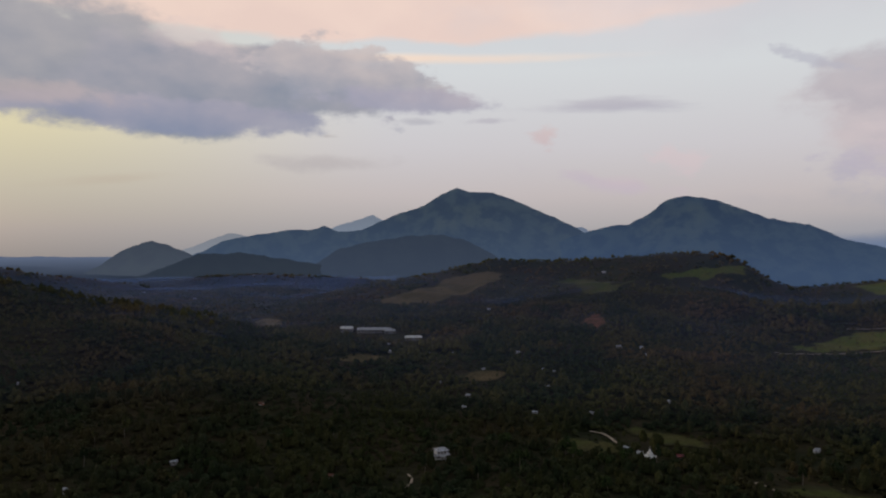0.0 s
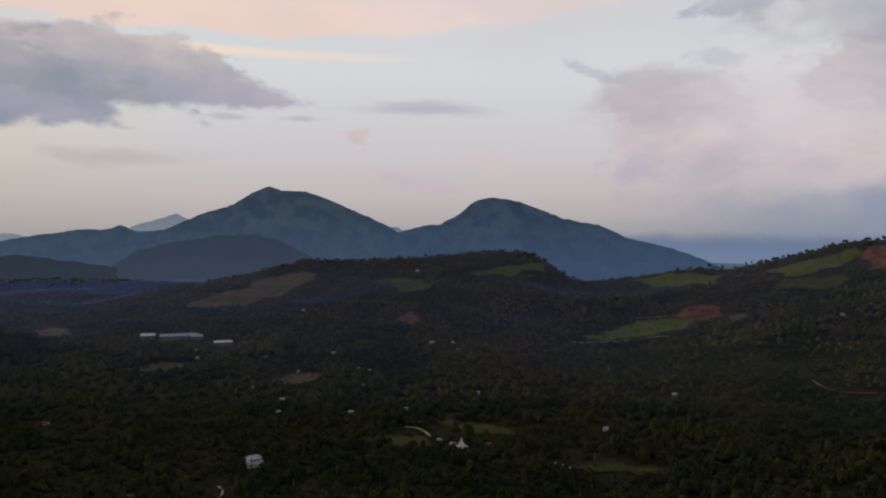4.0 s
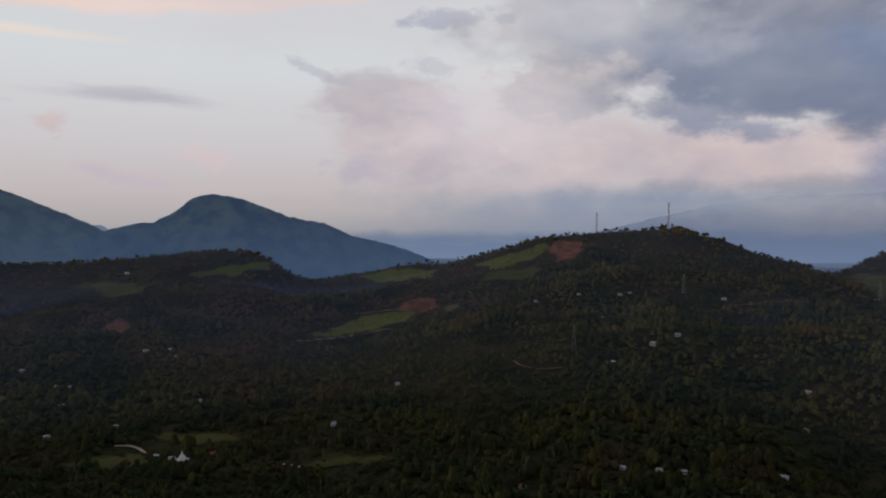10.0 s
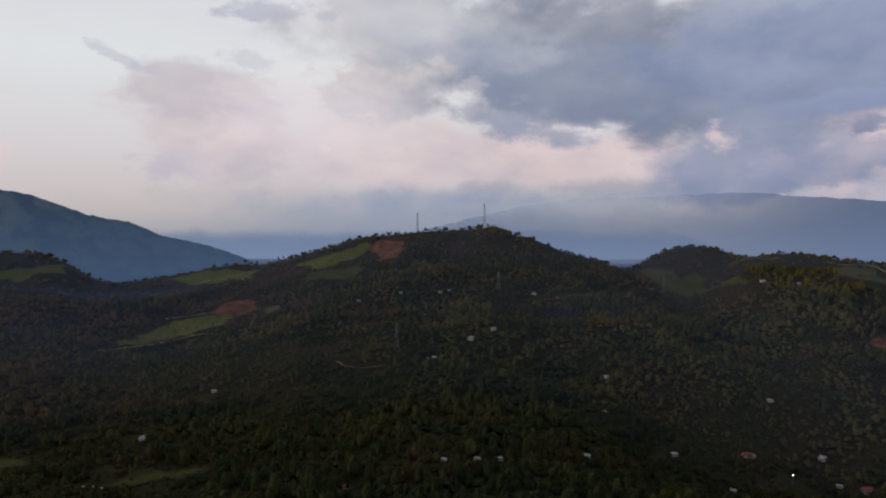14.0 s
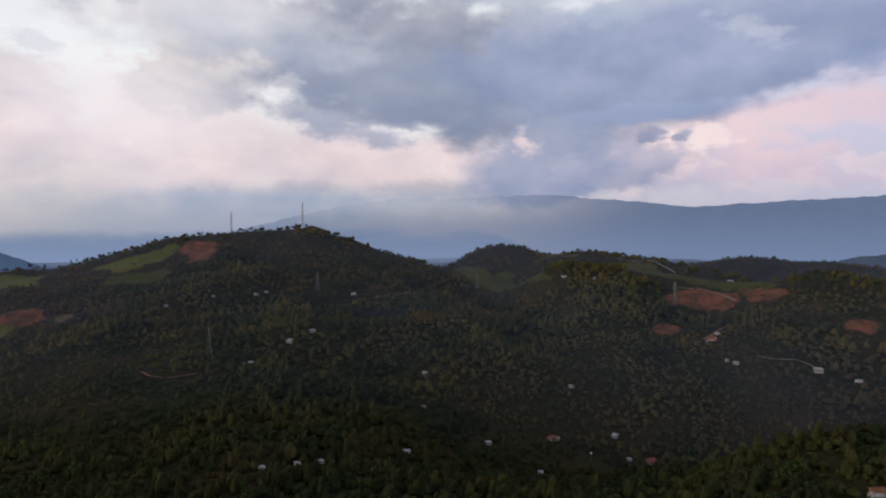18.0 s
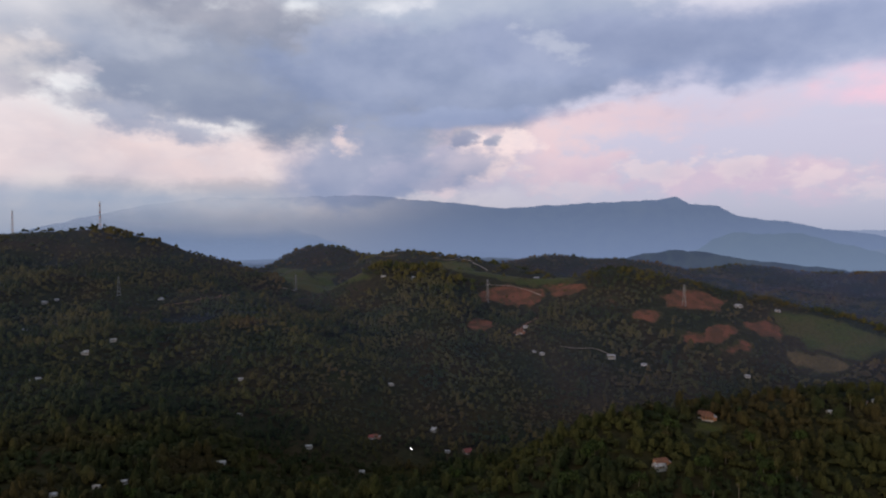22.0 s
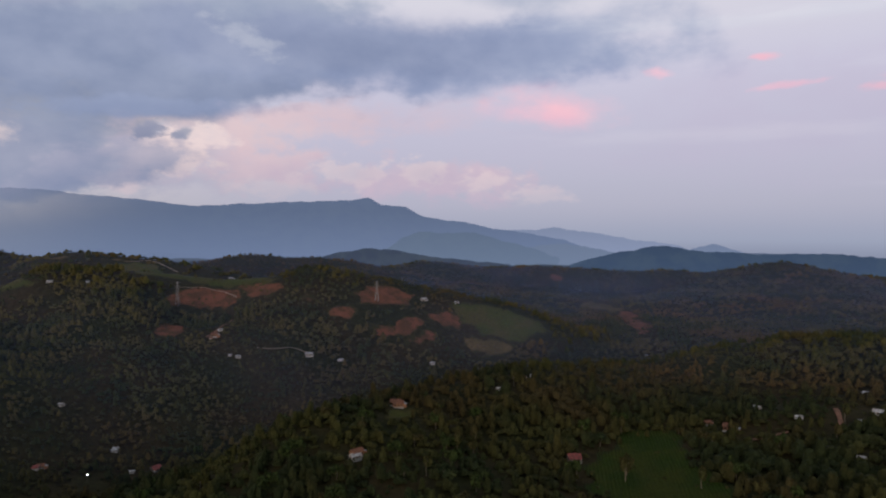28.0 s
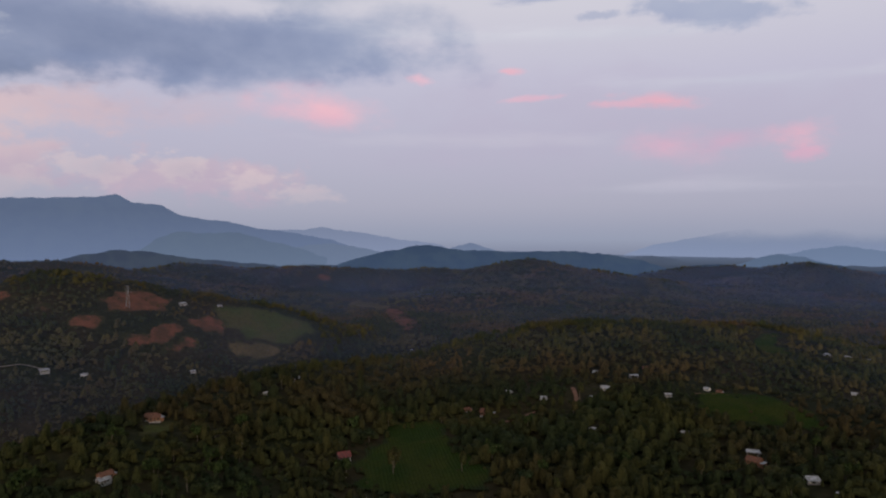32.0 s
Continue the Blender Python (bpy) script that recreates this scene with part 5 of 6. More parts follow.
def build_villa():
    root = tagged(new("villa"), "large two-storey white house with hipped pale roofs", "house", "village houses")
    part("ground_floor", one_box(-5.5, -4, -2, 5.5, 4, 3.1), WHITEWASH, root)
    part("upper_floor", one_box(-3.8, -3.2, 3.32, 4.6, 3.4, 6.2), WHITEWASH, root)
    part("lower_roof", hip_roof(-7, -5.4, 7, 5.2, 3.3, 0.9), ZINC, root)
    part("upper_roof", hip_roof(-5.2, -4.6, 6.0, 4.7, 6.4, 2.0), ZINC, root)
    part("porch_slab", one_box(-1.6, -7.2, 2.7, 2.2, -4.004, 2.95, bevel=0.04), WHITEWASH, root)
    for x in (-1.4, 2.0):
        part("porch_column", one_box(x - 0.15, -7.1, -2, x + 0.15, -6.8, 2.7), WHITEWASH, root)
    door = part("door", one_box(-0.4, -4.08, 0.0, 0.9, -3.98, 2.2, bevel=0.02), WOOD, root)
    part("handle", one_box(0.72, -4.13, 1.0, 0.78, -4.08, 1.2), STEEL, door)
    for x in (-4.2, -2.4, 3.0, 4.6):
        add_window(root, x, -4, 1.5, 1.2, 1.3, "front")
    for x in (-2.4, 0.2, 3.0):
        add_window(root, x, -3.2, 4.7, 1.2, 1.2, "front")
    for y in (-1.5, 1.5):
        add_window(root, -5.5, y, 1.5, 1.2, 1.3, "left")
        add_window(root, 5.5, y, 1.5, 1.2, 1.3, "right")
    return root



# houses: style, place, bearing, length
house("villa", -1, 554, 21, 14.4)
house("zinc", -197, 503, 43, 6.3)
house("zinc", -245, 440, 30, 7.3)
house("zinc", -406, 659, 17, 5.5)
house("brick", -170, 644, -16, 5.5)
house("brick", -82, 503, 1, 5.5)
house("zinc", -126, 986, 1, 5.6)
house("white", -78, 1013, -27, 5.7)
house("zinc", -71, 945, -27, 8.4)
house("white", 14, 936, 34, 5.5)
house("zinc", -3, 792, 11, 5.5)
house("zinc", -595, 1652, 1, 8.8)
house("zinc", -800, 1840, 19, 10.1)
house("white", 354, 1515, 20, 10.0)
house("zinc", 85, 1265, 24, 7.6)
house("zinc", 61, 1052, 21, 5.5)
house("white", 282, 970, -24, 7.7)
house("white", 274, 918, -17, 5.5)
house("zinc", 28, 745, 10, 7.1)
house("white", 23, 700, -33, 5.5)
house("zinc", 94, 692, -4, 6.7)
house("zinc", -2, 976, -16, 5.5)
house("zinc", 13, 932, 26, 5.5)
house("zinc", -20, 940, -29, 5.5)
house("white", 127, 861, 4, 5.5)
house("zinc", 139, 855, 17, 5.5)
house("zinc", 152, 695, -31, 5.5)
house("white", 196, 686, 12, 5.5)
house("white", 310, 567, -3, 5.5)
house("white", 167, 574, -50, 5.5)
house("red", 197, 565, -5, 6.2)
house("zinc", 159, 587, -50, 5.5)
house("zinc", 652, 514, -52, 6.8)
house("zinc", 731, 514, -59, 9.1)
house("zinc", -72, 943, -16, 5.5)
house("white", 91, 863, -18, 5.5)
house("zinc", 51, 852, 18, 5.5)
house("zinc", 866, 754, -62, 6.5)
house("zinc", 915, 709, -77, 9.5)
house("white", 645, 516, -37, 6.2)
house("zinc", 728, 516, -58, 6.2)
house("white", 1020, 589, -39, 9.5)
house("white", 426, 326, -71, 5.5)
house("zinc", 446, 308, -68, 5.5)
house("zinc", 459, 296, -36, 6.1)
house("white", 541, 260, -64, 7.8)
house("zinc", 642, 219, -71, 7.9)
house("brick", 695, 165, -95, 9.1)
house("red", 345, 351, -78, 5.5)
house("zinc", 313, 570, 2, 5.5)
house("red", 692, 168, -105, 7.7)
house("zinc", 742, 112, -57, 8.0)
house("zinc", 704, 91, -92, 6.3)
house("red", 712, 71, -53, 11.8)
house("white", 628, 162, -83, 5.5)
house("zinc", 465, -80, -69, 8.6)
house("brick", 555, -132, -99, 10.3)
house("brick", 986, 22, -107, 12.3)
house("white", 1008, 15, -72, 7.6)
house("zinc", 926, -8, -78, 8.2)
house("zinc", 933, -99, -83, 13.0)
house("white", 932, -140, -101, 6.5)
house("zinc", 729, 513, -74, 8.5)
house("white", 649, 511, -42, 6.2)
house("white", 1460, 589, -96, 7.7)
house("white", 1173, 264, -64, 7.6)
house("white", 1171, 210, -70, 6.8)
house("zinc", 1420, -1, -99, 12.7)
house("zinc", 783, 666, -29, 8.4)
house("zinc", 826, 671, -72, 7.8)
house("brick", 785, 616, -60, 5.6)
house("zinc", 791, 778, -25, 7.0)
house("brick", 559, -131, -112, 10.5)
house("brick", 611, -269, -99, 7.0)
house("white", 615, -280, -107, 5.5)
house("zinc", 884, -435, -85, 5.5)
house("zinc", 587, -234, -77, 5.5)
house("white", 875, -504, -104, 5.5)
house("zinc", 467, -81, -78, 7.9)
house("red", 454, -241, -103, 10.9)
house("zinc", 1066, -295, -81, 10.6)
house("zinc", 1058, -349, -115, 8.5)
house("white", 933, -143, -95, 6.5)
house("brick", 978, 27, -90, 5.5)
house("white", 1173, 262, -45, 7.6)
house("zinc", 1167, 210, -93, 6.7)
house("zinc", 930, 2, -97, 5.8)
house("zinc", 651, 293, -101, 5.5)
house("zinc", 746, 111, -87, 7.6)
house("brick", 695, 165, -67, 5.5)
house("zinc", 735, 290, -38, 5.5)
house("brick", 469, -82, -70, 10.2)
house("brick", 468, -391, -142, 12.2)
house("brick", 487, -384, -94, 7.0)
house("zinc", 495, -442, -154, 7.0)
house("white", 452, -445, -112, 7.0)
house("white", 485, -554, -163, 7.0)
house("white", 432, -507, -146, 10.3)
house("zinc", 423, -480, -169, 7.0)
house("zinc", 448, -569, -117, 11.0)
house("zinc", 390, -545, -121, 8.2)
house("white", 379, -591, -173, 7.5)
house("brick", 368, -593, -146, 7.0)
house("zinc", 323, -474, -163, 7.0)
house("zinc", 376, -426, -139, 7.0)
house("zinc", 268, -476, -147, 10.2)
house("brick", 257, -459, -178, 11.5)
house("white", 217, -457, -129, 9.5)
house("zinc", 193, -446, -172, 7.6)
house("white", 296, -706, -161, 7.0)
house("zinc", 389, -853, -186, 8.5)
house("zinc", 371, -866, -192, 8.5)
house("white", 353, -876, -179, 7.1)
house("zinc", 1067, -297, -117, 11.7)
house("brick", 456, -598, -113, 7.0)
house("zinc", 875, -436, -89, 7.0)
house("white", 876, -503, -121, 7.0)
house("zinc", 922, -268, -84, 8.5)
house("zinc", 732, 328, -64, 7.0)
house("zinc", 794, 169, -109, 7.3)
house("white", 899, -598, -130, 6.3)
house("zinc", 550, -404, -157, 9.0)
house("zinc", 939, 708, -42, 6.9)
house("zinc", 763, 502, -61, 8.9)
house("zinc", 236, 720, 9, 8.6)
house("zinc", 103, 934, -13, 7.6)
house("zinc", 120, 783, 3, 6.4)
house("zinc", 423, 627, -30, 7.0)
house("zinc", -514, 1505, 45, 6.4)
house("zinc", -682, 2486, 27, 8.6)
house("zinc", 248, 965, -33, 8.7)
house("zinc", 61, 746, 21, 6.3)


def factory_shed(x, y, bearing, L, W, H, roof, label):
    root = tagged(new("factory_shed"), label, "shed", "factory sheds")
    part("wall", gable_walls(L, W, H, W * 0.16), PLASTER, root)
    for s in (-1, 1):
        part("roof_slope", roof_slope(-L / 2 - 0.7, L / 2 + 0.7, s * (W / 2 + 0.7), H - 0.2, 0, H + W * 0.16 + 0.15, ribs=int(L)), roof, root)
    n = int(L / 5)
    for i in range(n):
        add_window(root, -L / 2 + (i + 0.5) * L / n, -W / 2, H * 0.55, 2.2, 1.3, "front")
    part("door", one_box(-1.6, -W / 2 - 0.08, -0.2, 1.6, -W / 2 + 0.02, 3.0, bevel=0.03), STEEL, root)
    part("ridge_vent", one_box(-L * 0.4, -0.5, H + W * 0.16 - 0.1, L * 0.4, 0.5, H + W * 0.16 + 0.7, bevel=0.05), roof, root)
    settle(root, x, y, bearing)
    for k in np.linspace(-0.5, 0.5, 5):
        c, s = math.cos(radians(bearing)), math.sin(radians(bearing))
        for q in (0, 14, 28, 42):
            wx, wy = x + c * L * k, y + s * L * k
            CLEAR_SPOTS.append((wx - wx / math.hypot(wx, wy) * q, wy - wy / math.hypot(wx, wy) * q, 13))

factory_shed(-157, 1131, 4, 20, 13, 6.5, WHITEWASH, "tall white factory shed with a pale roof")
factory_shed(-110, 1111, 4, 54, 15, 5.0, ZINC, "long grey-roofed factory shed")
factory_shed(-84, 1099, 4, 16, 11, 4.5, ZINC, "small factory shed with a pale roof")
factory_shed(-44, 1047, 4, 25, 10, 4.0, WHITEWASH, "low long shed with a white roof")



def lathe(profile, sides=20):
    bm = bmesh.new()
    rows = [[bm.verts.new((r * math.cos(2 * math.pi * i / sides), r * math.sin(2 * math.pi * i / sides), z)) for i in range(sides)] for r, z in profile]
    for a, b in zip(rows, rows[1:]):
        for i in range(sides):
            bm.faces.new((a[i], a[(i + 1) % sides], b[(i + 1) % sides], b[i]))
    bm.faces.new(rows[0][::-1])
    bm.faces.new(rows[-1])
    return bm


def stupa_at(x, y):
    stupa = tagged(new("stupa"), "small whitewashed bell-shaped temple stupa with a spire", "stupa")
    part("terrace", one_box(-4.2, -4.2, -2, 4.2, 4.2, 0.6, bevel=0.08), WHITEWASH, stupa)
    part("dome", lathe([(3.1, 0.6), (3.1, 0.9), (2.8, 1.0), (2.8, 1.3), (2.5, 1.4), (2.45, 2.2), (2.2, 3.0), (1.7, 3.7), (1.0, 4.15), (0.7, 4.25)]), WHITEWASH, stupa)
    part("box_top", one_box(-0.7, -0.7, 4.25, 0.7, 0.7, 5.1, bevel=0.05), WHITEWASH, stupa)
    part("spire", lathe([(0.5, 5.1), (0.42, 5.6), (0.3, 6.3), (0.18, 7.0), (0.05, 7.9)], 12), WHITEWASH, stupa)
    settle(stupa, x, y, 20, 1.0)
    clear_about(x, y, 10)


def street_lamp(x, y, bearing):
    lamp = tagged(new("street_lamp"), "lit white street lamp on a grey pole", "lamp", "street lamps")
    part("pole", lathe([(0.11, -1.0), (0.1, 3.0), (0.07, 7.0)], 10), STEEL, lamp)
    part("arm", beam(beam(bmesh.new(), (0, 0, 6.9), (0, -0.8, 7.3), 0.08), (0, -0.8, 7.3), (0, -1.6, 7.35), 0.08), STEEL, lamp)
    part("lamp_head", one_box(-0.28, -2.3, 7.22, 0.28, -1.55, 7.42, bevel=0.05), STEEL, lamp)
    glowing = bpy.data.materials.get("lamp_glow")
    if not glowing:
        glowing = bpy.data.materials.new("lamp_glow")
        glowing.use_nodes = True
        pn = glowing.node_tree.nodes["Principled BSDF"]
        pn.inputs["Emission Color"].default_value, pn.inputs["Emission Strength"].default_value = (1, 0.97, 0.85, 1), 30.0
    part("bulb", lathe([(0.15, 6.75), (0.36, 6.85), (0.42, 7.0), (0.36, 7.15), (0.2, 7.2)], 10), glowing, lamp, "glowing white bulb").location = (0, -1.95, 0)
    settle(lamp, x, y, bearing)
    clear_about(x, y, 12)




def radio_mast(x, y, tall, label):
    root = tagged(new("radio_mast"), label, "mast", "radio masts")
    n, w0, w1 = 9, 1.9, 0.7
    at = lambda k, i: Vector(((w0 + (w1 - w0) * k / n) * (1 if i in (0, 3) else -1), (w0 + (w1 - w0) * k / n) * (1 if i < 2 else -1), tall * k / n - (2 if k == 0 else 0)))
    for i in range(4):
        part("leg", beam(bmesh.new(), at(0, i), at(n, i), 0.34), STEEL, root)
    for k in range(n):
        bm = bmesh.new()
        for i in range(4):
            j = (i + 1) % 4
            beam(bm, at(k, i), at(k + 1, j), 0.2)
            beam(bm, at(k, j), at(k + 1, i), 0.2)
            beam(bm, at(k + 1, i), at(k + 1, j), 0.2)
        part("bracing", bm, REDSTEEL if k % 2 else STEEL, root)
    part("platform", one_box(-1.2, -1.2, tall - 3.0, 1.2, 1.2, tall - 2.8), STEEL, root)
    part("antenna", beam(bmesh.new(), (0, 0, tall), (0, 0, tall + 3.5), 0.14), STEEL, root)
    for z, a in ((0.72, 0.4), (0.86, 2.2)):
        dish = part("dish", lathe([(0.1, 0), (0.5, 0.08), (0.85, 0.32), (0.9, 0.4)], 14), WHITEWASH, root)
        dish.matrix_basis = Matrix.Translation((math.cos(a) * 1.3, math.sin(a) * 1.3, tall * z)) @ Matrix.Rotation(a, 4, "Z") @ Matrix.Rotation(math.pi / 2, 4, "Y")
    root.matrix_basis = Matrix.Translation((x, y, height1(x, y)))
    return root




def pylon(x, y, bearing, tall):
    root = tagged(new("pylon"), "grey steel lattice power pylon with three cross arms", "pylon", "power pylons")
    n = 6
    wide = lambda k: (2.6 - 2.0 * (k / n) ** 0.8)
    at = lambda k, i: Vector((wide(k) * (1 if i in (0, 3) else -1), wide(k) * (1 if i < 2 else -1), tall * k / n - (1.5 if k == 0 else 0)))
    for i in range(4):
        part("leg", bent_bar([at(k, i) for k in range(n + 1)], 0.26), STEEL, root)
    for k in range(n):
        bm = bmesh.new()
        for i in range(4):
            j = (i + 1) % 4
            beam(bm, at(k, i), at(k + 1, j), 0.13)
            beam(bm, at(k, j), at(k + 1, i), 0.13)
        part("bracing", bm, STEEL, root)
    for z, w in ((0.72, 4.2), (0.84, 3.6), (0.96, 3.0)):
        bm = bmesh.new()
        beam(bm, (-w, 0, tall * z), (w, 0, tall * z), 0.2)
        beam(bm, (-w, 0, tall * z), (0, 0, tall * z + 1.3), 0.13)
        beam(bm, (w, 0, tall * z), (0, 0, tall * z + 1.3), 0.13)
        arm = part("cross_arm", bm, STEEL, root)
        for s in (-1, 1):
            part("insulator", beam(bmesh.new(), (s * w, 0, tall * z), (s * w, 0, tall * z - 1.2), 0.16), CONCRETE, arm)
    root.matrix_basis = Matrix.Translation((x, y, height1(x, y))) @ Matrix.Rotation(radians(bearing), 4, "Z")
    clear_about(x, y, 8)



stupa_at(173, 568)
street_lamp(681, 125, -80)
radio_mast(1263, 855, 55.0, "tall red and grey steel lattice radio mast")
radio_mast(1190, 986, 44.1, "slim red and grey steel lattice radio mast")
pylon(1123, 78, 60, 37)
pylon(992, 642, 40, 31)
pylon(639, 563, 40, 31)
pylon(1225, 440, 50, 30)
pylon(1054, -217, 70, 32)

# tree kind, place, size
TALL_TREES = []
TALL_TREES.append((3, 381, -324, 1.5))
TALL_TREES.append((2, 407, -255, 1.5))
TALL_TREES.append((2, 381, -296, 1.3))
TALL_TREES.append((2, 429, -469, 1.4))
TALL_TREES.append((3, 508, -315, 1.4))
TALL_TREES.append((3, 311, -387, 1.3))
TALL_TREES.append((2, 418, -263, 1.4))
TALL_TREES.append((3, 480, -40, 1.3))
TALL_TREES.append((2, 736, 27, 1.4))
TALL_TREES.append((2, 495, -306, 1.3))
TALL_TREES.append((3, 475, -38, 1.6))
TALL_TREES.append((2, 480, -173, 1.4))
TALL_TREES.append((3, 461, -109, 1.3))
TALL_TREES.append((2, 593, -252, 1.2))
TALL_TREES.append((3, 335, -330, 1.4))
TALL_TREES.append((2, 264, -406, 1.4))
TALL_TREES.append((3, 737, 30, 1.3))
TALL_TREES.append((2, 465, -154, 1.5))

# ---------------------------------------------------------------- trees
LEAF_TONES = [material("dark_leaves", (0.016, 0.026, 0.011), (0.028, 0.034, 0.013), 0.05, 0.8, 0, 12, 0.5),
              material("olive_leaves", (0.032, 0.036, 0.012), (0.046, 0.040, 0.016), 0.05, 0.8, 0, 12, 0.5),
              material("fresh_leaves", (0.030, 0.046, 0.013), (0.024, 0.036, 0.012), 0.05, 0.8, 0, 12, 0.5)]


def tree_model(tall, radius, clumps, size, lobes, stretch, tone, seed, label):
    root = tagged(new("tree"), label, "tree", "trees on the near slopes")
    g = random.Random(seed)
    bm = bmesh.new()
    rows = [(0.30, -1.0), (0.24, 0.0), (0.20, tall * 0.3), (0.14, tall * 0.55), (0.06, tall * 0.8)]
    prev = None
    for i, (r, z) in enumerate(rows):
        cx, cy = (g.uniform(-0.25, 0.25) * (i > 1) for _ in range(2))
        ring = [bm.verts.new((cx + r * math.cos(a), cy + r * math.sin(a), z)) for a in (math.pi * k / 3 for k in range(6))]
        if prev:
            for k in range(6):
                bm.faces.new((prev[k], prev[(k + 1) % 6], ring[(k + 1) % 6], ring[k]))
        prev = ring
    for k in range(4):
        a = g.uniform(0, 6.3)
        beam(bm, (0, 0, tall * g.uniform(0.3, 0.5)), (radius * 0.6 * math.cos(a), radius * 0.6 * math.sin(a), tall * g.uniform(0.6, 0.8)), 0.16)
    part("trunk", bm, BARK, root)
    v = crown_model(clumps, size, lobes, stretch, seed) * radius
    v[:, 2] += tall - v[:, 2].max()
    crown = new("crown", mesh_of("crown", v, np.arange(len(v)).reshape(-1, 3), LEAF_TONES[tone]))
    crown.parent = root
    return root


TREES = [
    tree_model(9, 4.2, 260, 0.17, 7, 1.05, 0, 11, "broad dark green tree with a rounded uneven crown"),
    tree_model(8, 3.6, 240, 0.18, 6, 1.1, 1, 12, "olive green tree with a loose rounded crown"),
    tree_model(13, 2.4, 220, 0.22, 5, 2.6, 1, 13, "tall slender tree with a narrow pale green crown"),
    tree_model(11, 3.4, 260, 0.18, 6, 1.6, 2, 14, "tall fresh green tree with an oval crown"),
    tree_model(12, 1.6, 150, 0.26, 4, 4.0, 0, 15, "slim dark tree with a narrow crown")]
placed = set()


def plant(k, x, y, size, turn):
    m = Matrix.Translation((x, y, height1(x, y))) @ Matrix.Rotation(turn, 4, "Z") @ Matrix.Diagonal((size, size, size, 1))
    if k in placed:
        ob = copy_thing(TREES[k], Matrix.Identity(4))
    else:
        ob = TREES[k]
        placed.add(k)
    ob.matrix_basis = m


def bare_soil(x, y):
    hit = np.zeros(x.shape, bool)
    for poly in SOIL_POLYS:
        hit |= inside(poly, x, y)
    return hit


def open_ground(x, y, pad=0.0):
    """Where no wood stands: fields, tracks, yards, and a strip before each on the downhill side."""
    hit = np.zeros(x.shape, bool)
    r = np.hypot(x, y)
    for poly in CLEAR_POLYS:
        for k in (0.0, 9.0, 20.0):
            far_enough = k < 15 or math.hypot(*poly[0]) > 1100
            if far_enough:
                hit |= inside(poly, x + x / r * k, y + y / r * k)
    for cx, cy, rad in CLEAR_SPOTS:
        hit |= (x - cx) ** 2 + (y - cy) ** 2 < (rad + pad) ** 2
    return hit


rng = np.random.default_rng(7)
tr = np.sqrt(rng.uniform(390 ** 2, 600 ** 2, 420))
ta = np.radians(rng.uniform(-160, 35, 420))
tx, ty = -tr * np.sin(ta), tr * np.cos(ta)
ok = ~open_ground(tx, ty)
for i in np.where(ok)[0][:260]:
    plant(int(rng.choice([0, 0, 1, 1, 2, 3, 3, 4])), float(tx[i]), float(ty[i]), float(rng.uniform(0.9, 1.5)), float(rng.uniform(0, 6.3)))
# the thin row of trees along the top of the mast hill
crest = np.array(HILLS["mast_hill"][1])
for i in range(44):
    s = 9.3 + 4.2 * rng.uniform() if i > 14 else 3 + 13 * rng.uniform()
    j = int(s)
    p = crest[j] + (crest[j + 1] - crest[j]) * (s - j) + rng.normal(0, 3, 3)
    plant(int(rng.choice([0, 1, 4, 4, 2])), float(p[0]), float(p[1]), float(rng.uniform(0.55, 1.05)), float(rng.uniform(0, 6.3)))


# tall pale trees that stand out above the tea and the village
for k, x, y, size in TALL_TREES:
    plant(k, x, y, size, x % 6.0)
def forest_patch(name, r0, r1, spacing, models, radius, label, leaf=LEAVES, lift=0.15):
    n = int(0.5 * radians(197) * (r1 ** 2 - r0 ** 2) / spacing ** 2)
    r = np.sqrt(rng.uniform(r0 ** 2, r1 ** 2, n))
    a = np.radians(rng.uniform(-161, 36, n))
    x, y = -r * np.sin(a), r * np.cos(a)
    thick = fbm(x, y, 90, 3, 41)
    spare = rng.uniform(0, 1, n)
    keep = (~open_ground(x + rng.normal(0, 8, n), y + rng.normal(0, 8, n)) | (spare < np.clip(0.06 + 0.9 * fbm(x, y, 22, 3, 47), 0.02, 0.5)) | (bare_soil(x, y) & (spare < 0.26))) & (rng.uniform(0, 1, n) < np.clip(1.1 + 1.2 * thick, 0.5, 1))
    x, y = x[keep], y[keep]
    n = len(x)
    z = height(x, y)
    size = radius * rng.uniform(0.5, 1.0, n) * np.clip(1 + 0.6 * fbm(x, y, 160, 3, 77), 0.7, 1.3) * np.where(rng.uniform(0, 1, n) < 0.06, 1.35, 1.0)
    size = np.where(open_ground(x, y), size * 0.45, size)
    turn, pick = rng.uniform(0, 6.3, n), rng.integers(0, len(models), n)
    parts = []
    for k, mdl in enumerate(models):
        sel = np.where(pick == k)[0]
        c, s = np.cos(turn[sel])[:, None], np.sin(turn[sel])[:, None]
        sc = size[sel][:, None]
        px = (mdl[:, 0] * c - mdl[:, 1] * s) * sc + x[sel][:, None]
        py = (mdl[:, 0] * s + mdl[:, 1] * c) * sc + y[sel][:, None]
        pz = mdl[:, 2] * sc + z[sel][:, None] + lift * sc
        parts.append(np.stack([px, py, pz], -1).reshape(-1, 3))
    v = np.concatenate(parts)
    ob = new(name, mesh_of(name, v, np.arange(len(v)).reshape(-1, 3), leaf))
    tagged(ob, label, "forest", kind="stuff")


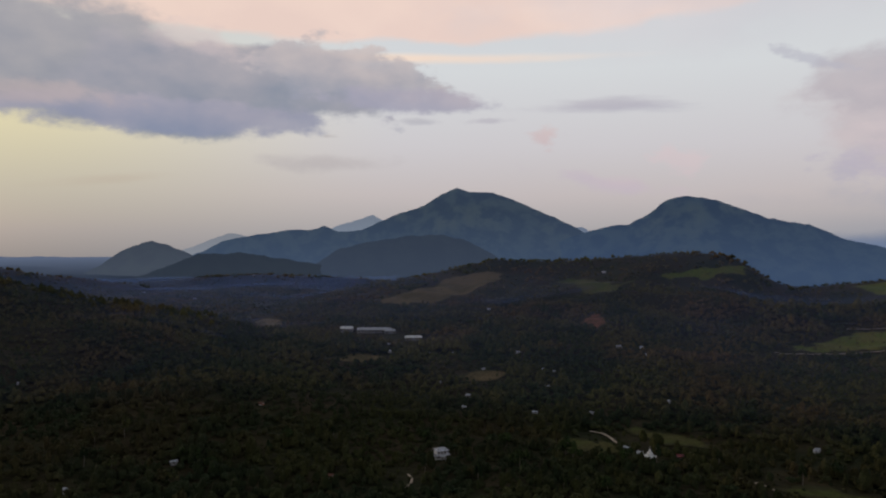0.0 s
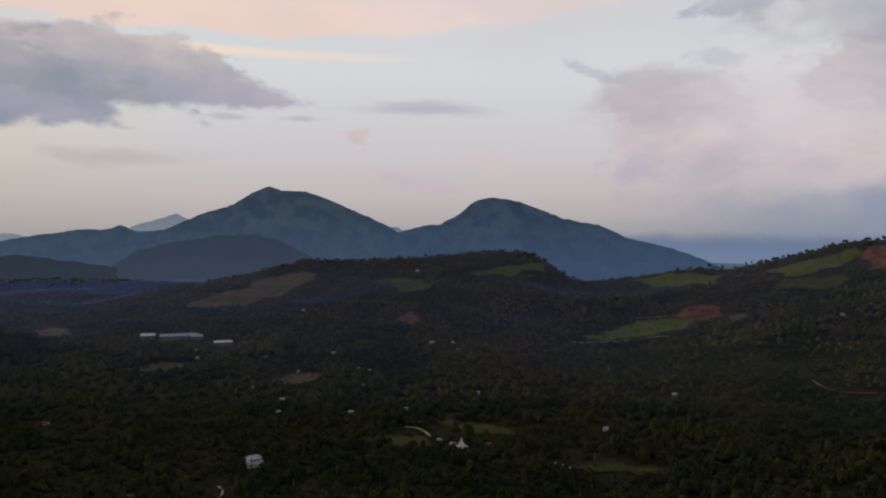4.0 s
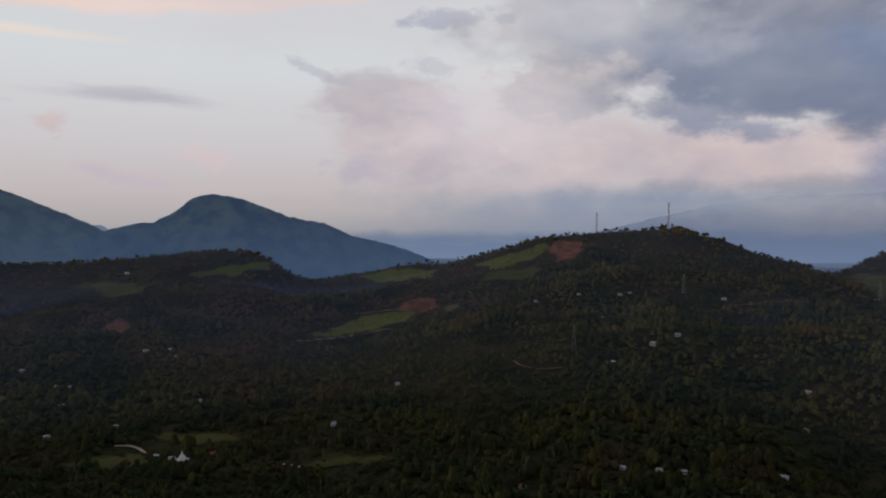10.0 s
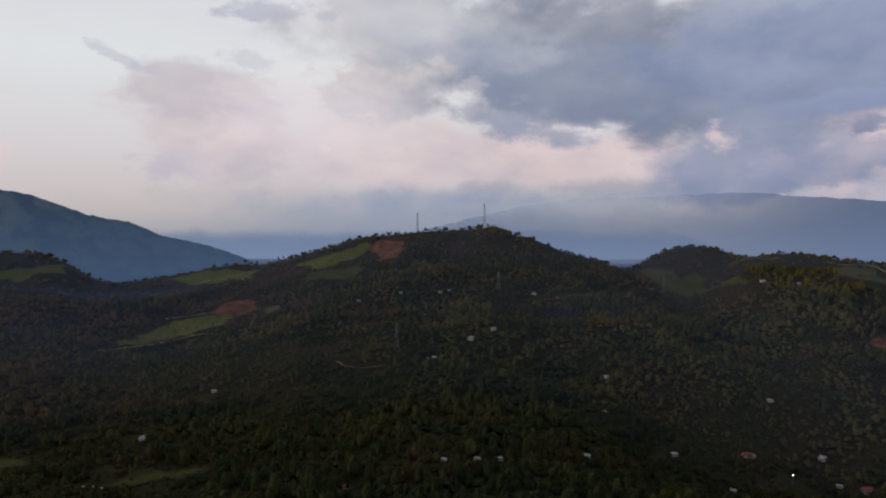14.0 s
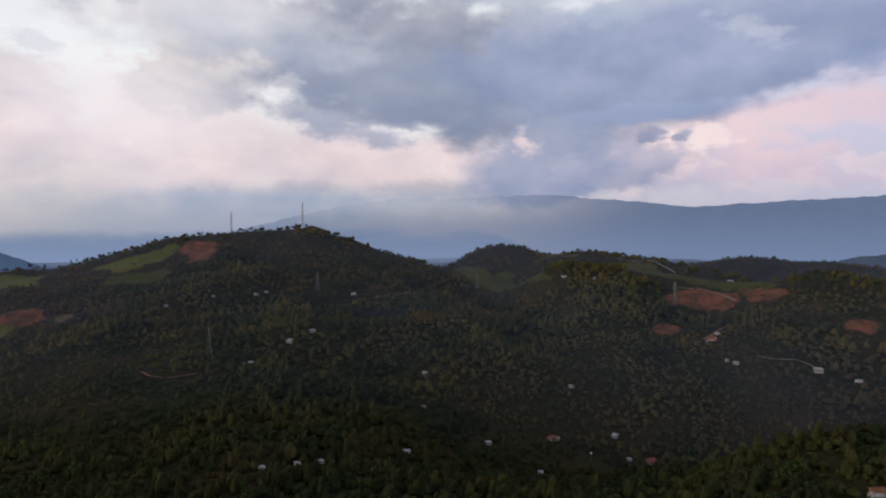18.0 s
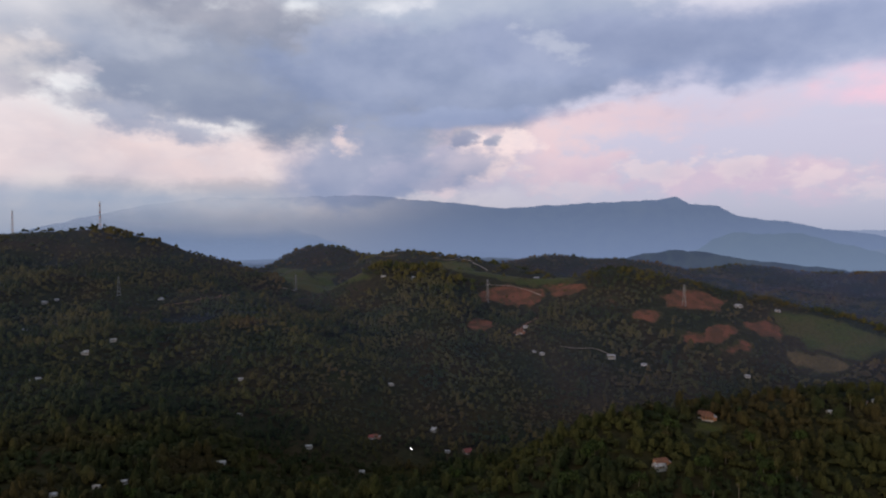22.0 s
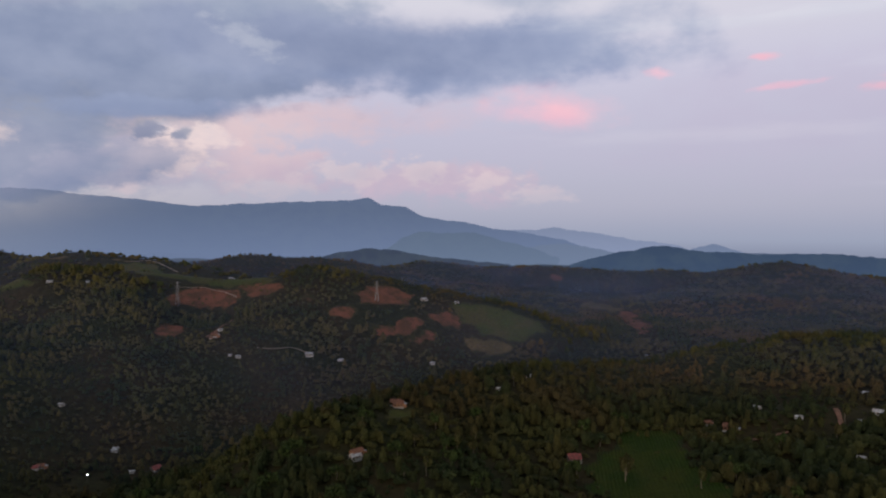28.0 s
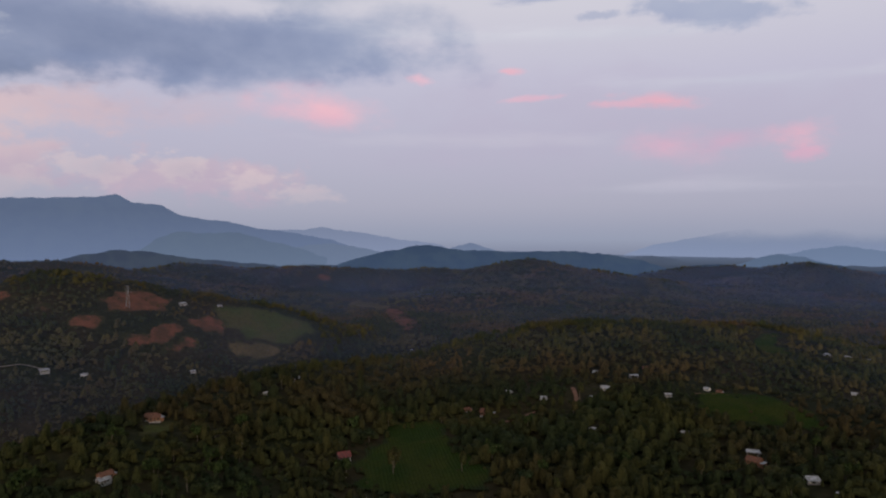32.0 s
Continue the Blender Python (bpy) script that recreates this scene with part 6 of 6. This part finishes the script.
NEAR_MODELS = [dome_model(4, 6, 0.6, 1.0, 22, 1, 3), dome_model(3, 6, 0.5, 1.4, 24, 2, 3), dome_model(3, 6, 0.3, 1.9, 24, 3, 3), dome_model(4, 6, 0.75, 0.85, 20, 4, 3), dome_model(2, 6, 0.25, 2.5, 26, 14, 3), dome_model(3, 6, 0.5, 1.2, 24, 15, 3)]
MID_MODELS = [dome_model(2, 5, 0.6, 1.0, 4, 5), dome_model(2, 4, 0.5, 1.35, 4, 6), dome_model(1, 5, 0.4, 1.9, 5, 7), dome_model(1, 6, 0.4, 0.75, 4, 8)]
FAR_MODELS = [dome_model(1, 4, 0.5, 0.8, 1, 9), dome_model(1, 4, 0.5, 1.15, 1, 10)]
forest_patch("undergrowth", 340, 1150, 7.4, FAR_MODELS, 2.3, "low bushes and saplings between the trees", lift=0.0)
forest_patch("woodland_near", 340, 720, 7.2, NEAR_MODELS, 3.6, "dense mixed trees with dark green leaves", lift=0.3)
# from here outwards the woods take the brightened leaf colours
forest_patch("woodland_slope", 720, 930, 7.0, MID_MODELS, 4.1, "mixed woodland on the lower slopes", WOODS_BRIGHT)
forest_patch("woodland_middle", 930, 1400, 7.2, MID_MODELS, 4.4, "scrubby mixed woodland on the slopes", SCRUB_BRIGHTER)
forest_patch("woodland_far", 1400, 3120, 14.5, FAR_MODELS, 5.6, "far scrub and forest on the ridges", SCRUB_BRIGHTER)

# ---------------------------------------------------------------- added sheet that imitates evening haze over the far slopes
haze_mat = bpy.data.materials.new("thin_haze_sheet")
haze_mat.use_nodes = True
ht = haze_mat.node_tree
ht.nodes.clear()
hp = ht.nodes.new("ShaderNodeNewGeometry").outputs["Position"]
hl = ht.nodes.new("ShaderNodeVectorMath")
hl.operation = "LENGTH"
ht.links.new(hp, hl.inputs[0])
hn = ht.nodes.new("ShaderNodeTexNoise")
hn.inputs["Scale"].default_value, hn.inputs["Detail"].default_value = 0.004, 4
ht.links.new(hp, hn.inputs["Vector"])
# denser with distance from the origin, as haze would build up
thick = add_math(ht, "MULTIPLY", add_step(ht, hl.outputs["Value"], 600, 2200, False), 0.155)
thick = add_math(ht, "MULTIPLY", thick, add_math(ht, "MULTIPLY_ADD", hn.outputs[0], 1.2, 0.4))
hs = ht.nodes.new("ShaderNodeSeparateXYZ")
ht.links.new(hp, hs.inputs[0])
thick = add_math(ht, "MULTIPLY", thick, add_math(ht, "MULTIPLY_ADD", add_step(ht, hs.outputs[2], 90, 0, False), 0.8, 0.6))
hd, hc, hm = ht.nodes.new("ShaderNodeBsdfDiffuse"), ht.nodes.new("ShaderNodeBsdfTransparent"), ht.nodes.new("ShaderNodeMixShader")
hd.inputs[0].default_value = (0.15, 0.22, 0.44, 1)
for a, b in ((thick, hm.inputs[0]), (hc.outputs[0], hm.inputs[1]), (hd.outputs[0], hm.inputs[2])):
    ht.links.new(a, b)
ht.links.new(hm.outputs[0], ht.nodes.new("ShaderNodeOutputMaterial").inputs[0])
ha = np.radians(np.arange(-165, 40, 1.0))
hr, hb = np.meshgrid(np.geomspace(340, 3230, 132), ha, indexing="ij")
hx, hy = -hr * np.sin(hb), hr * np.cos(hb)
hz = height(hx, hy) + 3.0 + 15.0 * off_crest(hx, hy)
haze = new("haze_sheet", mesh_of("haze_sheet", np.stack([hx, hy, hz], -1).reshape(-1, 3), grid_faces(132, len(ha))[:, ::-1], haze_mat, True))
tagged(haze, "thin blue sheet added to imitate evening haze over the far slopes", "mist", kind="stuff")
